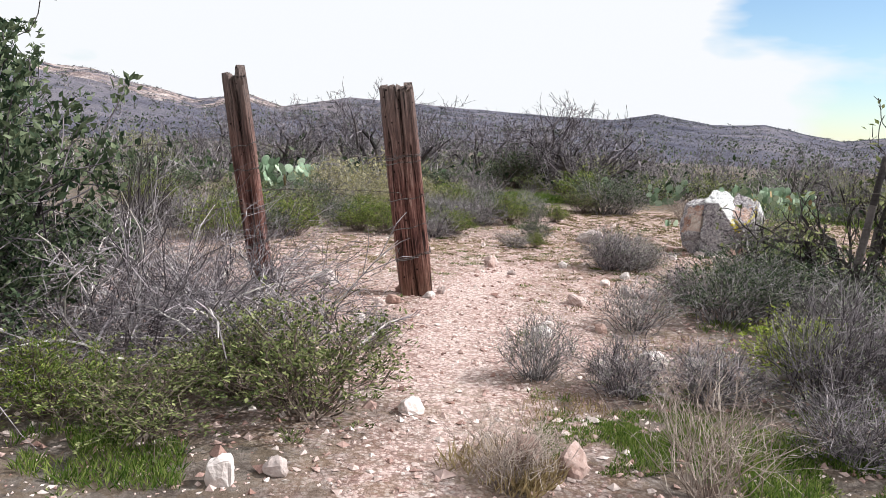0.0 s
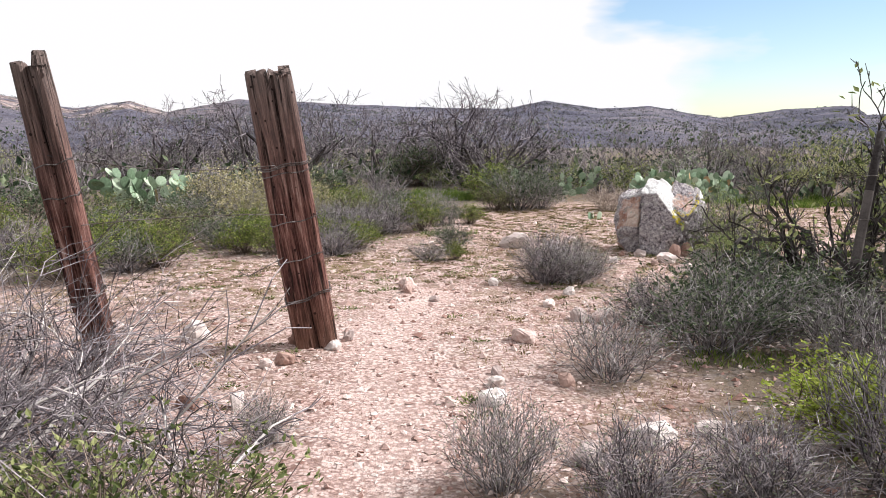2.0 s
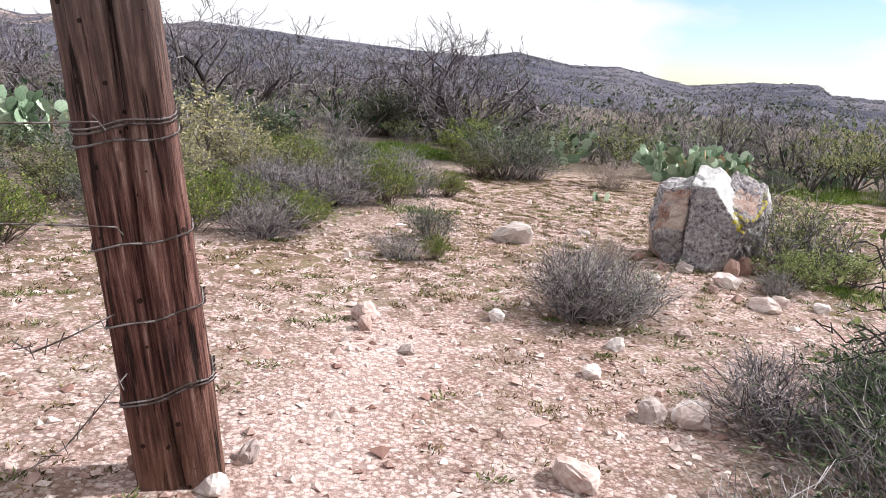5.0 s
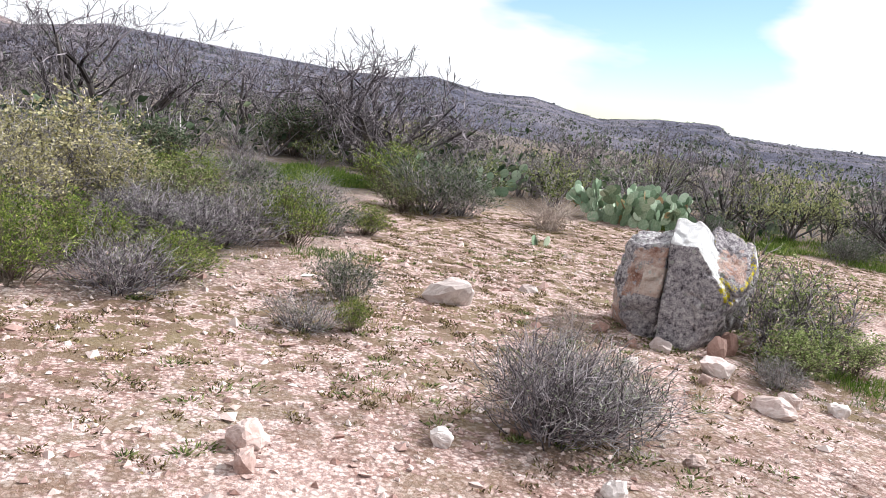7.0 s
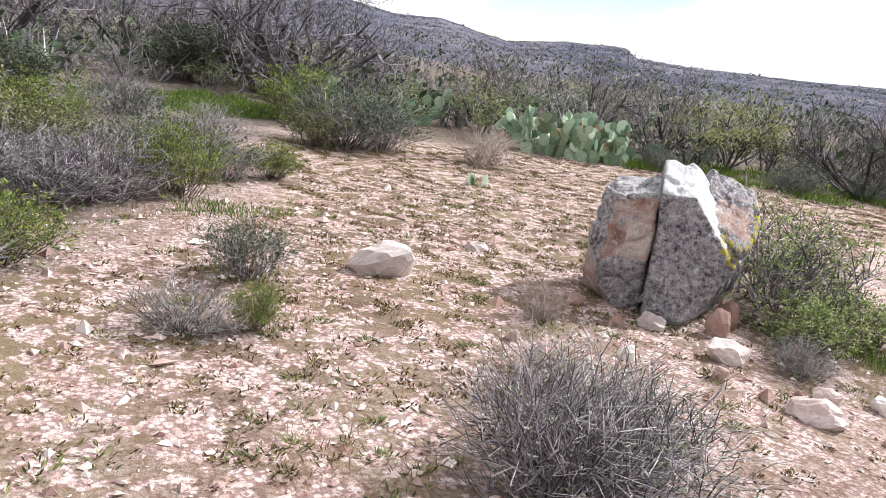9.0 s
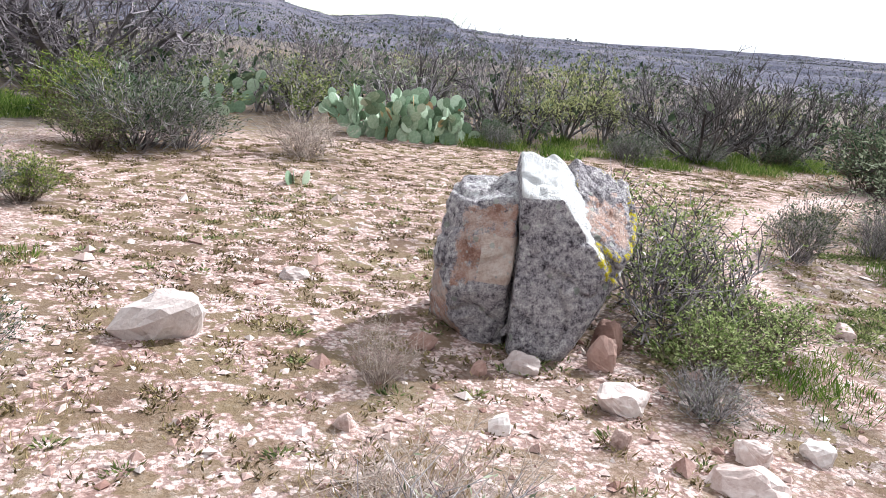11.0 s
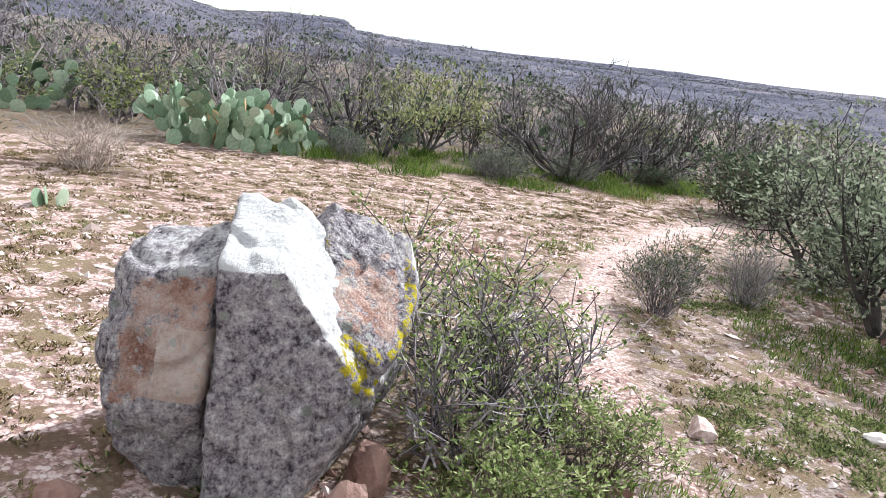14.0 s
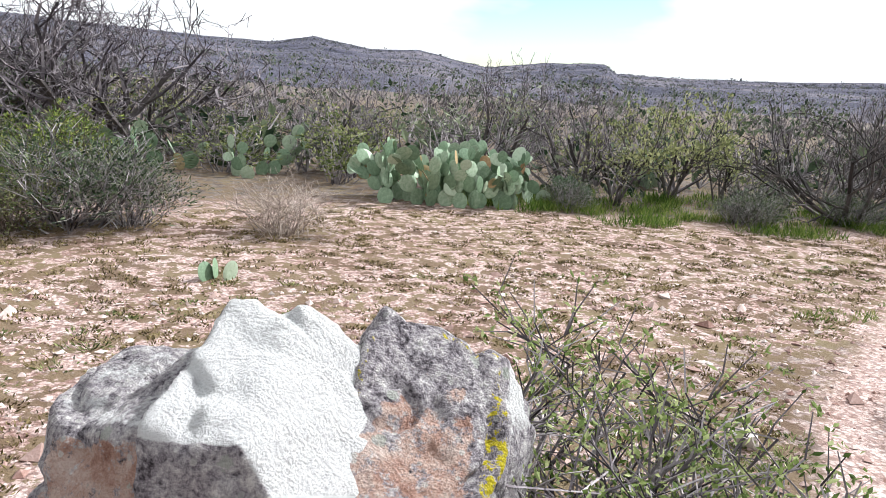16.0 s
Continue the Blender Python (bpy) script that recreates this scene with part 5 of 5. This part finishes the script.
def far_scrub():
    """Brush too far off to tell apart, up to the foot of the hills and over their slopes."""
    rng = np.random.default_rng(70)
    segs, lp, ld, ls = [], [], [], []
    for _ in range(4200):
        az = rng.uniform(-45, 100)
        r = 19 + 240 * rng.random() ** 2.4
        x, y = math.sin(radians(az)) * r, math.cos(radians(az)) * r
        if r < 30 and (bare(x, y) or inside([(-1, 15), (14, 11), (16, 15), (8.5, 17.5), (3, 21), (0, 21)], x, y)):
            continue
        z = max(-0.1, hill_h(az, r)) if r > HILL_IN else -0.1
        h = rng.uniform(0.45, 1.2) * (0.7 if r < 45 else 1.0)
        for _ in range(6):
            d = rng.normal(size=3) * np.array([0.55, 0.55, 0.2]) * h * 0.8 + np.array([0, 0, h * rng.uniform(0.5, 1.0)])
            m = d * 0.5 + rng.normal(size=3) * 0.1 * h
            segs += [(x, y, z, x + m[0], y + m[1], z + m[2], 0.03 * h, 0.02 * h), (x + m[0], y + m[1], z + m[2], x + d[0], y + d[1], z + d[2], 0.02 * h, 0.006 * h)]
        for _ in range(16 if rng.random() < 0.55 else 5):
            o = rng.normal(size=3) * np.array([0.45, 0.45, 0.22]) * h + np.array([0, 0, h * 0.45])
            lp.append((x + o[0], y + o[1], z + max(0.02, o[2])))
            ld.append(rng.normal(size=3))
            ls.append(h * rng.uniform(0.2, 0.4))
    v, q = segments(segs, 3)
    tagged(new("distant_brush", quads_mesh("distant_brush", v, q, M_FAR_LIT)), "distant grey leafless desert brush below the hills", "brush", kind="stuff")
    v, q = blades(lp, ld, ls, np.array(ls) * 0.55, rng)
    tagged(new("distant_foliage", quads_mesh("distant_foliage", v, q, M_LEAF_DARK)), "distant dark green desert brush below the hills", "brush", kind="stuff")


far_scrub()


def hill_bushes():
    """Bushes over the hillsides, too many and too far to tell apart."""
    rng = np.random.default_rng(71)
    p, d, ln = [], [], []
    for _ in range(7000):
        az, r = rng.uniform(-42, 98), math.sqrt(rng.uniform(60.0 ** 2, 318.0 ** 2))
        x, y, z = math.sin(radians(az)) * r, math.cos(radians(az)) * r, hill_h(az, r)
        h = rng.uniform(0.2, 0.5) * (0.5 + r / 300) * (2.0 if rng.random() < 0.02 else 1.0)
        for _ in range(8):
            o = rng.normal(size=3) * np.array([0.6, 0.6, 0.2]) * h
            p.append((x + o[0], y + o[1], z + abs(o[2])))
            d.append(rng.normal(size=3) * np.array([0.8, 0.8, 0.4]) + np.array([0, 0, 0.4]))
            ln.append(h * rng.uniform(0.4, 0.9))
    v, q = blades(p, d, ln, np.array(ln) * 0.6, rng)
    tagged(new("hillside_brush", quads_mesh("hillside_brush", v, q, M_FARBUSH)), "dull grey-green bushes dotting the far hillsides", "brush", kind="stuff")


hill_bushes()


# ---- grass, tufts and gravel ----
def grass(name, label, patches, material, seed, lean=0.45):
    rng = np.random.default_rng(seed)
    p, d, ln, wd = [], [], [], []
    for x, y, rx, ry, count, tall in patches:
        floor = -0.12 if tall > 0.2 else -0.3 if count > 4000 else 0.03
        for _ in range(count):
            a, f = rng.random() * 2 * math.pi, math.sqrt(rng.random())
            gx, gy = x + math.cos(a) * f * rx, y + math.sin(a) * f * ry
            n1 = noise.noise((gx * 1.9, gy * 1.9, seed)) + 0.6 * noise.noise((gx * 6.0, gy * 6.0, seed))
            if n1 < floor:
                continue
            p.append((gx, gy, gz(gx, gy) - 0.005))
            d.append(rng.normal(size=3) * np.array([lean, lean, 0.1]) + np.array([0, 0, 0.9]))
            ln.append(tall * rng.uniform(0.35, 1.0) * min(1.0, 0.65 + n1))
            wd.append(tall * 0.03 + 0.003)
    v, q = blades(p, d, ln, wd, rng)
    tagged(new(name, quads_mesh(name, v, q, material)), label, "grass", kind="stuff")


grass("green_grass", "fresh green grass along the clearing's edge", [
    (7.4, 16.7, 0.7, 0.4, 1500, 0.18), (8.7, 15.9, 0.9, 0.55, 2600, 0.2), (10.4, 15.35, 1.1, 0.55, 3000, 0.2), (12.2, 14.75, 1.1, 0.5, 2600, 0.2), (8.5, 17.1, 1.5, 0.9, 4200, 0.22), (10.6, 16.4, 1.7, 1.0, 4500, 0.22), (12.8, 15.8, 1.7, 1.0, 4200, 0.22), (14.5, 14.9, 1.5, 0.6, 3000, 0.24),
    (1.6, 18.3, 1.5, 1.1, 11000, 0.2), (2.1, 3.7, 0.8, 0.5, 6500, 0.085), (1.0, 3.9, 0.45, 0.45, 3000, 0.07), (2.9, 4.1, 0.8, 0.6, 4500, 0.09), (-1.9, 3.4, 0.7, 0.4, 3500, 0.12), (-1.2, 3.05, 0.5, 0.25, 2500, 0.09),
    (7.4, 9.4, 0.8, 1.4, 7000, 0.12), (6.5, 8.2, 0.9, 0.7, 2600, 0.08), (6.6, 9.6, 0.5, 0.7, 1600, 0.08), (8.0, 12.6, 0.7, 0.15, 500, 0.1), (0.8, 3.5, 0.35, 0.35, 4600, 0.07), (1.7, 3.25, 0.6, 0.35, 6500, 0.085), (1.1, 3.75, 0.3, 0.25, 4200, 0.06), (4.7, 9.6, 0.5, 0.25, 900, 0.09), (8.9, 10.4, 0.8, 0.9, 2000, 0.12), (8.2, 11.2, 0.6, 0.4, 900, 0.1), (4.3, 9.5, 0.5, 0.3, 700, 0.07), (1.2, 12.2, 0.6, 0.2, 700, 0.1), (2.6, 6.0, 0.6, 0.4, 1200, 0.1)], M_GRASS, 51)
grass("dry_grass", "dry straw-coloured grass among the rocks", [
    (0.55, 3.05, 0.25, 0.2, 1100, 0.16), (0.3, 3.1, 0.3, 0.3, 700, 0.13), (0.7, 3.8, 0.3, 0.4, 500, 0.08), (2.5, 9.4, 0.7, 0.4, 1300, 0.07), (1.6, 10.4, 0.5, 0.4, 500, 0.07), (1.3, 9.0, 0.3, 0.3, 300, 0.07),
    (1.5, 7.6, 0.6, 0.5, 500, 0.05), (1.1, 6.5, 0.4, 0.6, 500, 0.05), (1.6, 5.3, 0.6, 0.4, 600, 0.06), (11.6, 14.5, 2.0, 0.35, 1600, 0.14), (3.0, 9.9, 0.5, 0.3, 500, 0.06), (0.7, 11.9, 1.0, 0.3, 700, 0.07)], M_DRYGRASS, 52)


def ground_tufts():
    rng = np.random.default_rng(60)
    p, d, ln = [], [], []
    for _ in range(30000):
        x, y = rng.uniform(-2.5, 12.8), rng.uniform(6.0, 16.6)
        if not inside(CLEARING, x, y) or off_line(TRAIL_FAR, x, y) < 0.28 or off_line(TRAIL, x, y) < 0.4:
            continue
        if rng.random() > np.interp(y - 0.25 * x, [5, 8, 10.5], [0.06, 0.25, 0.9]):
            continue
        if noise.noise((x * 4.6, y * 4.6, 4.0)) < 0.02:
            continue
        z, rad = gz(x, y), rng.uniform(0.025, 0.06)
        for _ in range(16):
            a, f = rng.random() * 2 * math.pi, math.sqrt(rng.random())
            p.append((x + math.cos(a) * f * rad, y + math.sin(a) * f * rad, z - 0.002))
            d.append((math.cos(a) * 0.6 + rng.normal() * 0.5, math.sin(a) * 0.6 + rng.normal() * 0.5, 0.6))
            ln.append(rng.uniform(0.013, 0.03))
    v, q = blades(p, d, ln, np.array(ln) * 0.25 + 0.002, rng)
    tagged(new("ground_tufts", quads_mesh("ground_tufts", v, q, M_TUFT)), "low matted brown-green plants dotting the gravel", "ground plants", kind="stuff")


ground_tufts()


def green_mats():
    rng = np.random.default_rng(61)
    p, d, ln = [], [], []
    for k in range(3600):
        x, y = (rng.uniform(-1.5, 9), rng.uniform(2.6, 14)) if k < 900 else (rng.uniform(4.0, 8.2), rng.uniform(7.6, 11.2))
        if off_line(TRAIL, x, y) < 0.22 or off_line(TRAIL_FAR, x, y) < 0.25 or noise.noise((x * 1.1, y * 1.1, 9.0)) < 0.0:
            continue
        z, rad = gz(x, y), rng.uniform(0.03, 0.09)
        for _ in range(44):
            a, f = rng.random() * 2 * math.pi, rng.random()
            p.append((x + math.cos(a) * f * rad * 1.4, y + math.sin(a) * f * rad, z))
            d.append((math.cos(a) + rng.normal() * 0.4, math.sin(a) + rng.normal() * 0.4, 0.7))
            ln.append(rng.uniform(0.012, 0.035))
    v, q = blades(p, d, ln, np.array(ln) * 0.3, rng)
    tagged(new("green_mats", quads_mesh("green_mats", v, q, M_LEAF_OLIVE)), "low green herbs scattered over the gravel", "ground plants", kind="stuff")


green_mats()


def gravel():
    rng = np.random.default_rng(80)
    shape = np.array([(1, 0, 0), (-1, 0, 0), (0, 1, 0), (0, -1, 0), (0, 0, 1), (0, 0, -1)], float)
    tri = np.array([(0, 2, 4), (2, 1, 4), (1, 3, 4), (3, 0, 4), (2, 0, 5), (1, 2, 5), (3, 1, 5), (0, 3, 5)])
    verts, faces = [], []
    k = 0
    while k < 30000:
        x, y = rng.uniform(-2.4, 8.5), 2.0 + 12 * rng.random() ** 1.3
        size = 0.006 + 0.02 * rng.random() ** 3
        if rng.random() < 0.03:
            size *= 2.0
        turn = rng.random() * 6.3
        c, s = math.cos(turn), math.sin(turn)
        v = shape * (size * rng.uniform(0.6, 1.3, size=(6, 1))) * np.array([1.2, 0.9, 0.65])
        v = np.stack([v[:, 0] * c - v[:, 1] * s, v[:, 0] * s + v[:, 1] * c, v[:, 2]], 1) + rng.normal(size=(6, 3)) * size * 0.18
        verts.append(v + np.array([x, y, gz(x, y) + size * 0.15]))
        faces.append(tri + 6 * k)
        k += 1
    tagged(new("gravel", quads_mesh("gravel", np.concatenate(verts), np.concatenate(faces), M_PEBBLE)), "loose pinkish and white gravel over the soil", "gravel", kind="stuff")


gravel()


def shade_under_bushes():
    """Leaf litter and the shade below each bush, put into the soil's colour."""
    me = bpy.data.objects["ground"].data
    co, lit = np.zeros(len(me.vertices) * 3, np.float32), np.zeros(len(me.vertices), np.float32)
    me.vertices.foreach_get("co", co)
    me.attributes["litter_shade"].data.foreach_get("value", lit)
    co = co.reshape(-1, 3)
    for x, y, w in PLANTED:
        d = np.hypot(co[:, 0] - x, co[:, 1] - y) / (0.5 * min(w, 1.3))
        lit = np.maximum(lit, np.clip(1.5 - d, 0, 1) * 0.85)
    me.attributes["litter_shade"].data.foreach_set("value", lit)


shade_under_bushes()
